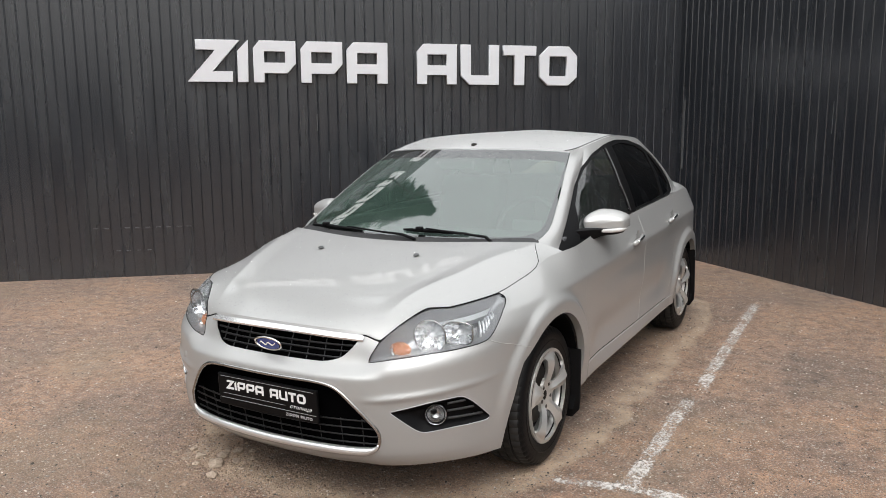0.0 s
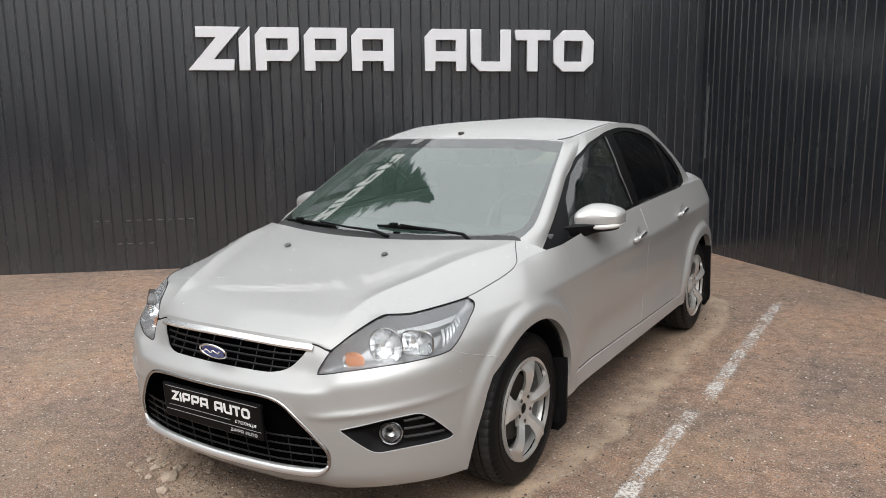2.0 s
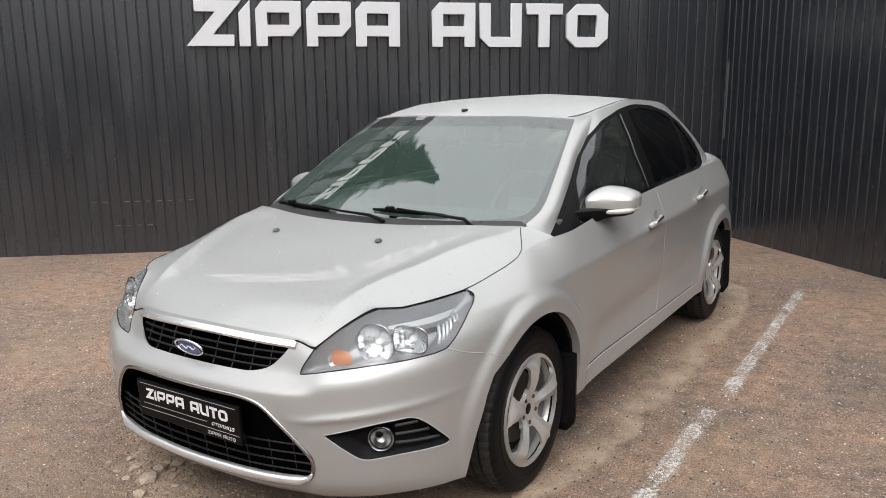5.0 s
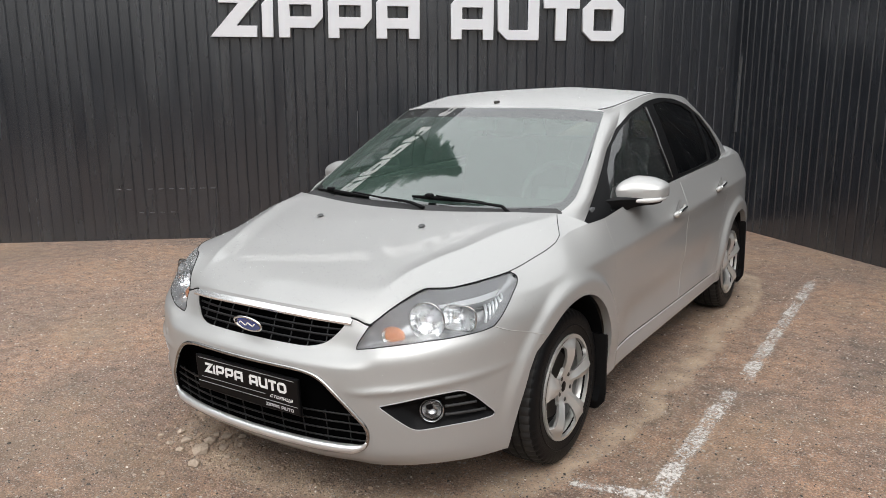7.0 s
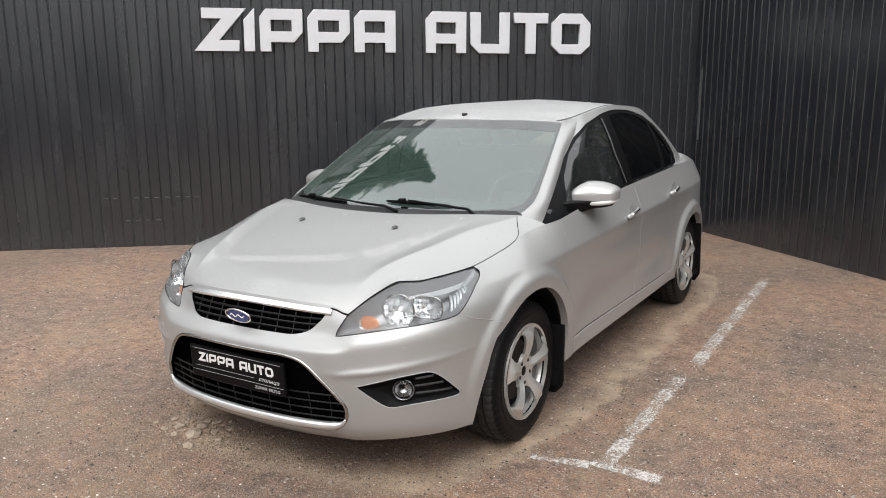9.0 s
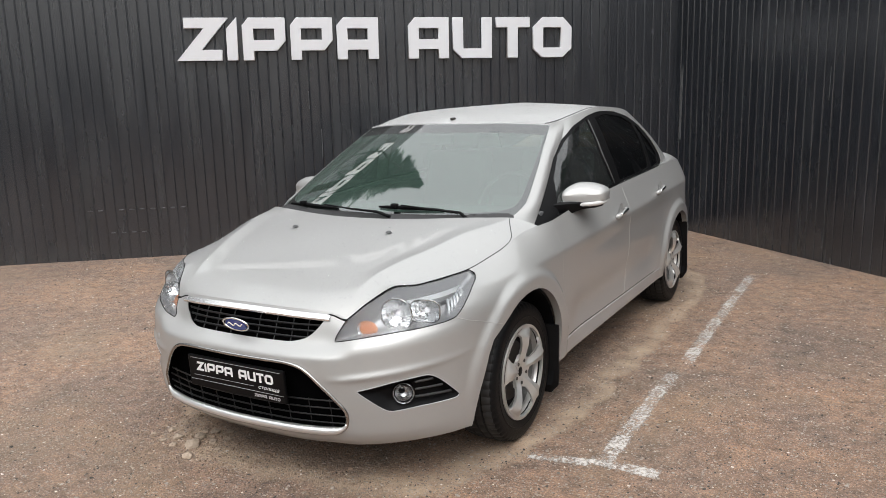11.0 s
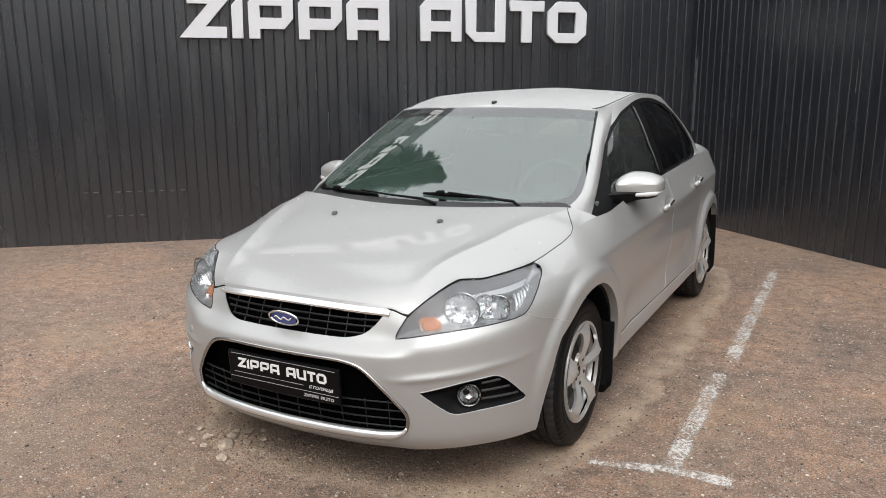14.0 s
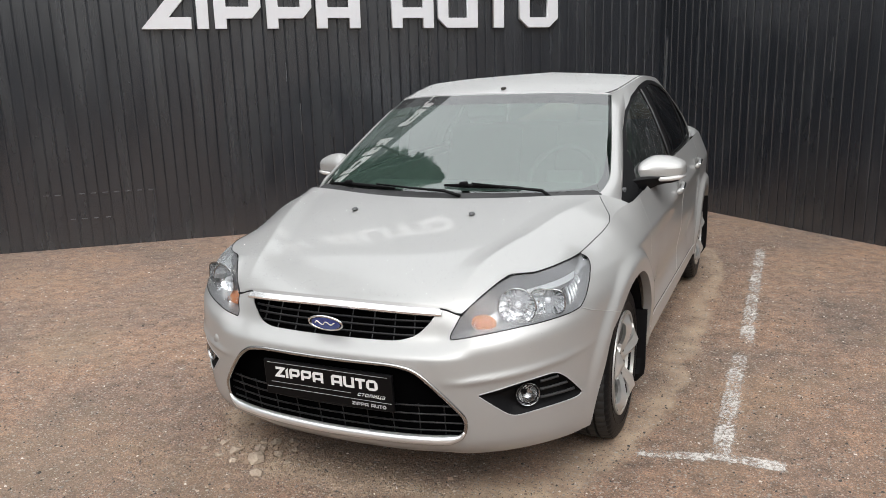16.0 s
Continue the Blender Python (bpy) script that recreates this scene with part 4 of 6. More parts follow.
DOOR_R = rounded([(uy(2.35), 1.2), (uy(2.345), 0.80), (uy(2.36), 0.45), (uy(2.30), 0.345), (uy(2.95), 0.352), (uy(3.06), 0.46), (uy(3.10), 0.62), (uy(3.22), 0.80), (uy(3.30), 1.2)], [0, 0.1, 0.1, 0.0, 0.06, 0.08, 0.1, 0.1, 0])
TAIL = rounded([(uy(4.12), 0.86), (uy(4.28), 0.93), (uy(4.30) + 0.25, 0.94), (uy(4.30) + 0.25, 0.68), (uy(4.25), 0.66)], 0.03)
shell = Sheet(body, np.linspace(0, U_END, 520), np.linspace(0, 1, 74), {"grille": GRILLE, "intake": INTAKE, "fog": FOG, "lamp": LAMP, "arch_f": ARCH_F, "arch_r": ARCH_R, "bumper": BUMPER, "door_f": DOOR_F, "door_r": DOOR_R, "tail": TAIL}, bounds=(z_low, z_top))
BOTH = (1, -1)
part("body_shell", shell.mesh(["rest"], sides=BOTH, lips={"lamp": 0.03, "arch_f": 0.035, "arch_r": 0.035, "tail": 0.02}), PAINT, car, smooth=True, angle=40)
front_bumper = part("front_bumper", shell.mesh(["bumper"], sides=BOTH, lips={"lamp": 0.03, "arch_f": 0.035, "grille": 0.006, "intake": 0.005, "fog": 0.006}), PAINT, car, smooth=True, angle=40)
DOORS = {}
for side in BOTH:
    for name in ("door_f", "door_r"):
        DOORS[name, side] = part("front_door" if name == "door_f" else "rear_door", shell.mesh([name], sides=(side,)), PAINT, car, smooth=True, angle=40)


def seam(sheet, path, name="panel_gap", r=0.0022, lift=-0.0008, parent=car, mat=BLACK, sides=BOTH):
    """A panel gap along a path of (u, v) on a sheet, dark unless mat is given."""
    q = np.array(path, float)
    for s in sides:
        pts = sheet.at(q[:, 0], q[:, 1], lift)
        part(name, tube([(s * a, b, c) for a, b, c in pts], r, 6), mat, parent, smooth=True)


def dense(path, n=40):
    q = np.array(path, float)
    d = np.r_[0, np.cumsum(np.hypot(*np.diff(q, axis=0).T))]
    t = np.linspace(0, d[-1], n)
    return np.stack([np.interp(t, d, q[:, 0]), np.interp(t, d, q[:, 1])], 1)


def clipped(outline, top=0.0):
    q = dense(outline, 120)
    return q[q[:, 1] < z_top(q[:, 0]) - top]


# pale seam colour: the highlight on the panel edges is put into it
EDGE_GLINT = material("door_edge_glint", (0.44, 0.44, 0.43), 0.5, 0.3, 0.3)
front_gap = clipped(DOOR_F)
seam(shell, front_gap[front_gap[:, 0] < uy(1.8)], name="door_gap_glint", r=0.0008, lift=-0.0004, mat=EDGE_GLINT)
seam(shell, front_gap[front_gap[:, 0] >= uy(1.8)], name="door_gap_glint", r=0.0012, lift=0.0, mat=EDGE_GLINT)
seam(shell, clipped(DOOR_R[6:]), name="door_gap_glint", r=0.0008, lift=-0.0004, mat=EDGE_GLINT)
seam(shell, [(uy(y), 0.3465) for y in np.linspace(1.38, 2.93, 30)], name="sill_gap", r=0.0024)
seam(shell, dense([(1.225, 0.611), (1.131, 0.640), (1.04, 0.665), (0.985, 0.686)], 14), r=0.0015, lift=0.0004, mat=EDGE_GLINT)

seam(shell, [(u, z_top(np.array([u]))[0] - 0.003) for u in np.linspace(0.425, 0.518, 12)], name="nose_gap", r=0.0034)

# bonnet, roof, boot lid
hood_sheet = Sheet(hood, np.linspace(0, 1, 110), np.linspace(0, 1, 110), {})
part("bonnet", hood_sheet.mesh(["rest"], sides=BOTH), PAINT, car, smooth=True)
edge_u = np.linspace(0.49, 1.505, 60)
for s in BOTH:
    side_gap = [tuple(p) for p in body_edge(edge_u)] + [tuple(p) for p in hood_sheet.at(np.array([0.985, 0.962, 0.935, 0.905, 0.875]), np.array([0.845, 0.88, 0.915, 0.95, 0.985]), 0.0)]
    part("panel_gap", tube([(s * a, b, c + 0.0005) for a, b, c in side_gap], 0.0016, 6), BLACK, car, smooth=True)
roof_sheet = Sheet(roof, np.linspace(0, 1, 50), np.linspace(0, 1, 70), {})
part("roof", roof_sheet.mesh(["rest"], sides=BOTH), PAINT_BEADED_LIT, car, "silver roof beaded with raindrops, its colour lightened for top light", smooth=True)
deck_sheet = Sheet(deck, np.linspace(0, 1, 30), np.linspace(0, 1, 20), {})


def shoulder(t, w):
    """The rear shoulder between the cabin's foot, the boot lid and the side's upper edge."""
    t, w = np.broadcast_arrays(np.asarray(t, float), np.asarray(w, float))
    inner = np.where((t < 0.5)[..., None], cabin(3.45 + 1.1 * np.minimum(t, 0.5), 0.02 + 0 * t), deck(1 + 0 * t, np.clip(2 * t - 1, 0, 1)))
    outer = body_edge(np.interp(t, [0, 1], [uy(3.35), uy(4.28)]))
    p = inner + (outer - inner) * w[..., None]
    p[..., 2] += 0.045 * w * (1 - w) * step(0, 0.3, t) * (1 - step(0.75, 1, t))
    return p


for s in BOTH:
    part("rear_shoulder", Sheet(shoulder, np.linspace(0, 1, 60), np.linspace(-0.04, 1.0, 12), {}).mesh(["rest"], sides=(s,)), PAINT, car, smooth=True)
part("boot_lid", deck_sheet.mesh(["rest"], sides=BOTH), PAINT, car, smooth=True)

# cabin: pillars, glass and trim
SCREEN = [(-0.3, -0.005), (0.0, -0.005), (0.56, -0.004), (0.849, 0.002), (0.965, 0.026), (1.015, 0.076), (1.056, 0.146), (1.070, 0.238), (1.072, 0.429), (1.068, 0.732), (1.073, 0.97), (1.0, 0.985), (0.6, 0.985), (0.0, 0.985), (-0.3, 0.985)]
CLEAR = [(-0.3, 0.052), (0.0, 0.052), (0.46, 0.055), (0.68, 0.060), (0.85, 0.076), (0.95, 0.115), (1.000, 0.19), (1.015, 0.30), (1.022, 0.45), (1.030, 0.70), (1.035, 0.86), (0.6, 0.875), (0.0, 0.88), (-0.3, 0.88)]
DLO = [(1.185, -0.02), (1.200, 0.09), (1.207, 0.182), (1.222, 0.373), (1.242, 0.607), (1.33, 0.787), (1.564, 0.885), (1.974, 0.932), (2.432, 0.949), (2.868, 0.942), (3.266, 0.877), (3.546, 0.717), (3.613, 0.473), (3.607, 0.202), (3.565, 0.06), (3.44, 0.005), (3.2, 0.0), (2.9, 0.008), (2.37, 0.022), (2.1, 0.015), (1.39, -0.01)]
GLASS_F = [(1.45, 0.03), (1.37, 0.25), (1.295, 0.42), (1.300, 0.64), (1.385, 0.757), (1.59, 0.848), (1.965, 0.897), (2.085, 0.62), (2.15, 0.43), (2.215, 0.31), (2.28, 0.175), (2.335, 0.062), (1.8, 0.035)]
GLASS_R = [(2.215, 0.888), (2.592, 0.910), (3.03, 0.873), (3.255, 0.77), (3.165, 0.070), (2.9, 0.060), (2.475, 0.070), (2.42, 0.24), (2.365, 0.39), (2.32, 0.52)]
GLASS_Q = [(3.33, 0.745), (3.39, 0.735), (3.475, 0.466), (3.510, 0.206), (3.45, 0.065), (3.235, 0.045)]
REAR_GLASS = [(4.12, 0.06), (4.3, 0.04), (5.3, 0.04), (5.3, 0.94), (4.3, 0.94), (4.15, 0.9)]
cabin_sheet = Sheet(cabin, np.linspace(0, 5, 270), np.linspace(-0.03, 1, 46), {"screen": SCREEN, "dlo": DLO, "rear": REAR_GLASS}, unit=(0.85, 0.6))
part("cabin_frame", cabin_sheet.mesh(["rest"], sides=BOTH, lips={"screen": 0.008, "dlo": 0.02}), PAINT, car, smooth=True, angle=35)



def pillar(w, v):
    """The windscreen pillar: a crowned band between the glass and the front window."""
    w, v = np.broadcast_arrays(np.asarray(w, float), np.asarray(v, float))
    a, b = smooth_keys([(0, 0.985), (0.08, 1.020), (0.2, 1.070), (0.45, 1.074), (0.75, 1.070), (1, 1.078)], v), smooth_keys([(0, 1.185), (0.2, 1.210), (0.4, 1.226), (0.62, 1.246), (0.8, 1.34), (1, 1.42)], v)
    k = a + (b - a) * w
    p = cabin_sheet.at(k.ravel(), v.ravel(), 0.0).reshape(k.shape + (3,))
    q = cabin_sheet.at(k.ravel(), v.ravel(), 0.01).reshape(k.shape + (3,))
    high = 0.001 + 0.015 * (1 - (2 * np.clip(w, 0, 1) - 1) ** 2) * step(0.0, 0.12, v) * (1 - step(0.80, 0.98, v))
    return p + (q - p) * (high / 0.01)[..., None]


for s in BOTH:
    part("windscreen_pillar", Sheet(pillar, np.linspace(0, 1, 14), np.linspace(0.01, 0.985, 40), {}).mesh(["rest"], sides=(s,)), PAINT, car, smooth=True)


def glass_material(name, tint, gloss=1.5, rough=0.0, drops=0.0, through=1.0):
    m = bpy.data.materials.new(name)
    m.use_nodes = True
    n, l = m.node_tree.nodes, m.node_tree.links
    n.clear()
    out, mix, tr, gl, fr = (n.new("ShaderNode" + k) for k in ("OutputMaterial", "MixShader", "BsdfTransparent", "BsdfGlossy", "Fresnel"))
    tr.inputs["Color"].default_value = (*tint, 1)
    gl.inputs["Roughness"].default_value = rough
    fr.inputs["IOR"].default_value = gloss
    l.new(fr.outputs[0], mix.inputs[0]), l.new(tr.outputs[0], mix.inputs[1]), l.new(gl.outputs[0], mix.inputs[2]), l.new(mix.outputs[0], out.inputs[0])
    if drops:
        co, vo, ramp, bu = (n.new("ShaderNode" + k) for k in ("TexCoord", "TexVoronoi", "ValToRGB", "Bump"))
        vo.inputs["Scale"].default_value = drops
        ramp.color_ramp.elements[0].position, ramp.color_ramp.elements[1].position = 0.05, 0.32
        ramp.color_ramp.elements[0].color, ramp.color_ramp.elements[1].color = (1, 1, 1, 1), (0, 0, 0, 1)
        bu.inputs["Strength"].default_value, bu.inputs["Distance"].default_value = 0.3, 0.0012
        l.new(co.outputs["Object"], vo.inputs["Vector"]), l.new(vo.outputs["Distance"], ramp.inputs[0]), l.new(ramp.outputs[0], bu.inputs["Height"])
        l.new(bu.outputs[0], gl.inputs["Normal"])
    return m


SCREEN_GLASS = glass_material("screen_glass", (0.60, 0.72, 0.66), 2.6)
SIDE_GLASS = glass_material("side_glass", (0.09, 0.19, 0.155), 1.9)
TINT_GLASS = glass_material("tinted_glass", (0.03, 0.03, 0.03), 1.5)
LENS = glass_material("lamp_lens", (0.93, 0.94, 0.95), 1.45)

windscreen = part("windscreen", cabin_sheet.mesh(["screen"], lift=0.0, sides=BOTH), SCREEN_GLASS, car, "wet windscreen mirroring sky and trees", smooth=True)
windscreen.visible_shadow = False
frit_sheet = Sheet(cabin, np.linspace(0, 1.1, 60), np.linspace(-0.03, 1, 60), {"clear": CLEAR, "screen": SCREEN}, unit=(0.85, 0.6))
part("screen_border", frit_sheet.mesh(["screen"], lift=-0.005, sides=BOTH), GLOSSBLACK, windscreen, "black printed border of the windscreen", smooth=True)
COWL = material("cowl_plastic", (0.022, 0.022, 0.023), 0.6, vary=0.3, scale=60, bump=0.2, bump_scale=200)
cowl_sheet = Sheet(cabin, np.linspace(0, 1.1, 60), np.linspace(-0.03, 0.1, 24), {"cowl": [(-0.3, -0.05), (1.02, -0.05), (0.99, 0.03), (0.93, 0.052), (0.80, 0.046), (0.56, 0.030), (0.0, 0.026), (-0.3, 0.026)]}, unit=(0.85, 0.6))
part("cowl_panel", cowl_sheet.mesh(["cowl"], lift=0.004, sides=BOTH), COWL, car, "dark plastic cowl under the wipers", smooth=True)


# pale diffuse mist added behind the clear glass to brighten the windscreen
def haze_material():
    m = bpy.data.materials.new("brightening_mist")
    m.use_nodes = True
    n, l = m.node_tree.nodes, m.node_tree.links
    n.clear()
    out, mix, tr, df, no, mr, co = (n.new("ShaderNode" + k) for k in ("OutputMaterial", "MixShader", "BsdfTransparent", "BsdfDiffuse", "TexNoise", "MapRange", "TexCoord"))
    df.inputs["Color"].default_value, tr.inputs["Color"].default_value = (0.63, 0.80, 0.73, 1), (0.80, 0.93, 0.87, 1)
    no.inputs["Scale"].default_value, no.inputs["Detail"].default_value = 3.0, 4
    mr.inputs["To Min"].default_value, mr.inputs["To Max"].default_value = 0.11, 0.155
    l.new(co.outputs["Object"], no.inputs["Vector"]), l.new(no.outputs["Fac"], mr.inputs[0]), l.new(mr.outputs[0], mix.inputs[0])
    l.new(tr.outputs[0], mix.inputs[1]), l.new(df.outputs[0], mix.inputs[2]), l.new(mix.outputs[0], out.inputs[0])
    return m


part("brightening_pane", frit_sheet.mesh(["clear"], lift=-0.004, sides=BOTH), haze_material(), windscreen, "faint mist added inside the windscreen to brighten it", smooth=True).visible_shadow = False
glass_sheet = Sheet(cabin, np.linspace(1.05, 3.8, 190), np.linspace(-0.03, 1, 60), {"f": GLASS_F, "r": GLASS_R, "q": GLASS_Q, "dlo": DLO}, unit=(0.85, 0.6))
for side in BOTH:
    trim = part("window_trim", glass_sheet.mesh(["dlo"], lift=-0.003, sides=(side,), lips={"f": 0.008, "r": 0.008, "q": 0.008}), BLACK, car, "black window frame and pillar trim", smooth=True, angle=40)
    edge = np.array([(2.00, 0.88), (2.105, 0.62), (2.17, 0.43), (2.235, 0.31), (2.30, 0.175), (2.352, 0.07)])
    part("pillar_seal", tube([(side * a, b, c) for a, b, c in glass_sheet.at(edge[:, 0], edge[:, 1], -0.001)], 0.0022, 6), material("seal_grey", (0.16, 0.165, 0.165), 0.5), trim, "thin grey seal along the pillar", smooth=True)
    for key, mat, what in (("f", SIDE_GLASS, "clear front window specked with raindrops"), ("r", TINT_GLASS, "dark tinted rear window"), ("q", TINT_GLASS, "dark tinted quarter window")):
        g = part("window_glass", glass_sheet.mesh([key], lift=-0.008, sides=(side,)), mat, car, what, smooth=True)
        g.visible_shadow = False
part("rear_window", cabin_sheet.mesh(["rear"], lift=-0.002, sides=BOTH), TINT_GLASS, car, smooth=True)
part("underbody", box(1.10, 3.3, 0.26, Matrix.Translation((0, 2.2, 0.37)), 0.05), BLACK, car)


# ---- the saloon's fittings ----
def mirrored(points, s):
    return [(s * a, b, c) for a, b, c in points]


def on_body(path, lift, s=1):
    q = np.array(path, float)
    return mirrored(shell.at(q[:, 0], q[:, 1], lift), s)


def strip(us, profile, ends=0.0):
    """A raised strip round the nose: profile of (z, lift) swept along us; it runs out at its ends."""
    bm = bmesh.new()
    rows = []
    for i, u in enumerate(us):
        k = min(1.0, min(i, len(us) - 1 - i) / 2 + ends)
        s = -1 if u < 0 else 1
        zm = sum(z for z, _ in profile) / len(profile)
        rows.append([bm.verts.new(mirrored(shell.at([abs(u)], [zm - 0.010 * (u / 0.43) ** 2 + (z - zm) * (0.4 + 0.6 * k)], l * k), s)[0]) for z, l in profile])
    for a, b in zip(rows, rows[1:]):
        for j in range(len(profile) - 1):
            bm.faces.new((a[j], b[j], b[j + 1], a[j + 1]))
    bmesh.ops.recalc_face_normals(bm, faces=bm.faces)
    return bm


def oriented(at, forward, up=(0, 0, 1)):
    """A pose whose x axis looks along forward."""
    f = Vector(forward).normalized()
    y = Vector(up).cross(f).normalized()
    z = f.cross(y)
    return Matrix(((f.x, y.x, z.x, at[0]), (f.y, y.y, z.y, at[1]), (f.z, y.z, z.z, at[2]), (0, 0, 0, 1)))


BARMAT = material("grille_bar_plastic", (0.010, 0.010, 0.011), 0.35, spec=0.35)
AMBER = material("amber_lens", (0.55, 0.20, 0.075), 0.45)
LAMPGREY = material("lamp_bezel", (0.31, 0.31, 0.315), 0.32, 0.45, vary=0.15, scale=20)
REFLECTOR = material("lamp_reflector", (0.80, 0.81, 0.82), 0.10, 1.0, bump=0.15, bump_scale=60)
BLADE = material("lamp_silver", (0.82, 0.83, 0.84), 0.3, 0.7)
RED = material("red_lens", (0.35, 0.012, 0.012), 0.15, coat=1.0)
BLUE = material("badge_blue", (0.02, 0.04, 0.22), 0.25, coat=1.0)
SILVERTXT = material("plate_white", (0.72, 0.72, 0.72), 0.5)
GREYTXT = material("plate_grey", (0.38, 0.38, 0.39), 0.5)
SEATMAT = material("seat_cloth", (0.10, 0.10, 0.105), 0.85, vary=0.2, scale=15)
CABINMAT = material("cabin_plastic", (0.075, 0.077, 0.08), 0.6, vary=0.2, scale=12)
FOGCHROME = material("fog_chrome", (0.40, 0.40, 0.40), 0.2, 1.0)
BULB = material("bulb_glass", (0.8, 0.8, 0.82), 0.1, coat=1.0)

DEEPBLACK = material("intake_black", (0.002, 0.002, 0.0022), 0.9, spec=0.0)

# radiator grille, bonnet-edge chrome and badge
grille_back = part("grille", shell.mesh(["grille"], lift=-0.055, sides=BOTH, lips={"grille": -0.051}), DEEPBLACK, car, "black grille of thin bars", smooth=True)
for z in (0.632, 0.655, 0.678):
    half = [u for u in np.linspace(0, 0.42, 60) if inside(GRILLE, np.array([u]), np.array([z]))[0]]
    part("grille_bar", tube(on_body([(u, z) for u in half[::-1]], -0.016, -1)[:-1] + on_body([(u, z) for u in half], -0.016), 0.0036, 6, flat=1.3), BARMAT, grille_back, smooth=True)
for s in BOTH:
    for u in (0.075, 0.165, 0.25, 0.33):
        zs = [z for z in np.linspace(0.605, 0.705, 30) if inside(GRILLE, np.array([u]), np.array([z]))[0]]
        part("grille_rib", tube(on_body([(u, z) for z in zs], -0.018, s), 0.0026, 6), BARMAT, grille_back, smooth=True)
part("chrome_strip", strip(np.linspace(-0.432, 0.432, 81), [(0.700, -0.006), (0.701, 0.006), (0.706, 0.009), (0.728, -0.002), (0.747, -0.018), (0.751, -0.030)], 1.0), material("satin_chrome", (0.83, 0.83, 0.82), 0.26, 0.95), car, "satin chrome strip along the bonnet edge", smooth=True, angle=50)
badge = part("badge", turned([(0.0, 0.006), (0.8, 0.006), (0.86, 0.004)], 48, "Y"), BLUE, car, "blue oval badge with a chrome rim")
badge.matrix_local = Matrix.Translation((0, 0.048, 0.660)) @ Matrix.Rotation(radians(24), 4, "X") @ Matrix.Diagonal((0.068, -1, 0.031, 1))
ring = [(0.068 * math.cos(a), 0, 0.031 * math.sin(a)) for a in np.linspace(0, 2 * math.pi, 48, endpoint=False)]
rim = part("badge_rim", tube(ring, 0.0042, 8, closed=True), CHROME, car, smooth=True)
rim.matrix_local = Matrix.Translation((0, 0.044, 0.660)) @ Matrix.Rotation(radians(24), 4, "X")
curl = [(-0.040 + 0.08 * t, 0, 0.008 * math.sin(t * 14) * (1 - 0.4 * t)) for t in np.linspace(0, 1, 40)]
mark = part("badge_mark", tube(curl, 0.0022, 6), SILVERTXT, car, "plain silver curl on the badge", smooth=True)
mark.matrix_local = Matrix.Translation((0, 0.0405, 0.660)) @ Matrix.Rotation(radians(24), 4, "X")

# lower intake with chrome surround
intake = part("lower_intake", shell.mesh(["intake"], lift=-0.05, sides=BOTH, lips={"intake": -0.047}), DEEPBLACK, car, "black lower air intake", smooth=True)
for z in (0.395, 0.362, 0.330, 0.300):
    half = [u for u in np.linspace(0, 0.53, 60) if inside(INTAKE, np.array([u]), np.array([z]))[0]]
    part("intake_bar", tube(on_body([(u, z) for u in half[::-1]], -0.016, -1)[:-1] + on_body([(u, z) for u in half], -0.016), 0.0032, 6), BARMAT, intake, smooth=True)
for s in BOTH:
    for u in (0.05, 0.15, 0.25, 0.35, 0.44):
        zs = [z for z in np.linspace(0.26, 0.40, 30) if inside(INTAKE, np.array([u]), np.array([z]))[0]]
        part("intake_rib", tube(on_body([(u, z) for z in zs], -0.020, s), 0.0022, 6), BARMAT, intake, smooth=True)
upper = [q for q in dense(INTAKE, 220) if q[0] > 0.002]
loop = on_body(upper, 0.0) + on_body(upper[::-1], 0.0, -1)
part("intake_rim", tube(loop, 0.0075, 8, closed=True), material("grey_chrome", (0.42, 0.41, 0.40), 0.22, 1.0), car, "grey chrome rim round the lower intake", smooth=True)
low = [q for q in upper if q[1] < 0.31]
lowpath = on_body([(u, z + 0.004) for u, z in low][::-1], 0.004)
lowpath = mirrored(lowpath, -1)[::-1] + lowpath
part("intake_chrome", tube(lowpath, [0.004 + 0.0125 * min(1, min(i, len(lowpath) - 1 - i) / 8) for i in range(len(lowpath))], 10), material("satin_lip", (0.80, 0.80, 0.80), 0.28, 0.8), car, "bright chrome lip under the lower intake", smooth=True)

# number plate of the dealer
PLATE_M = Matrix.Translation((0.012, 0.010, 0.4475)) @ Matrix.Rotation(radians(2.5), 4, "X")
number_plate = part("dealer_plate", box(0.525, 0.014, 0.136, None, 0.004, 2), GLOSSBLACK, car, "black dealer plate with white lettering")
number_plate.matrix_local = PLATE_M
for glyph, at in SIGN:
    b = plate(GLYPH[glyph], 0.02)
    b.transform(Matrix.Translation((-0.262 + 0.044 + at * 0.1045, -0.0078, 0.004)) @ Matrix.Diagonal((0.1045, 0.05, 0.095, 1)))
    part("plate_letter", b, SILVERTXT, number_plate)
    b = plate(GLYPH[glyph], 0.02)
    b.transform(Matrix.Translation((0.098 + at * 0.0335, -0.0078, -0.0585)) @ Matrix.Diagonal((0.0335, 0.05, 0.030, 1)))
    part("plate_letter", b, GREYTXT, number_plate)
for x0, x1, z in ((-0.235, 0.10, -0.016), (-0.255, 0.255, -0.036), (-0.245, 0.245, 0.058)):
    part("plate_line", box(x1 - x0, 0.001, 0.0016, Matrix.Translation(((x0 + x1) / 2, -0.0076, z))), GREYTXT, number_plate)
text = bpy.data.curves.new("tmp", "FONT")
text.body, text.size, text.shear, text.extrude = "столица", 0.031, 0.32, 0.0004
tob = bpy.data.objects.new("tmp", text)
me = bpy.data.meshes.new_from_object(tob)
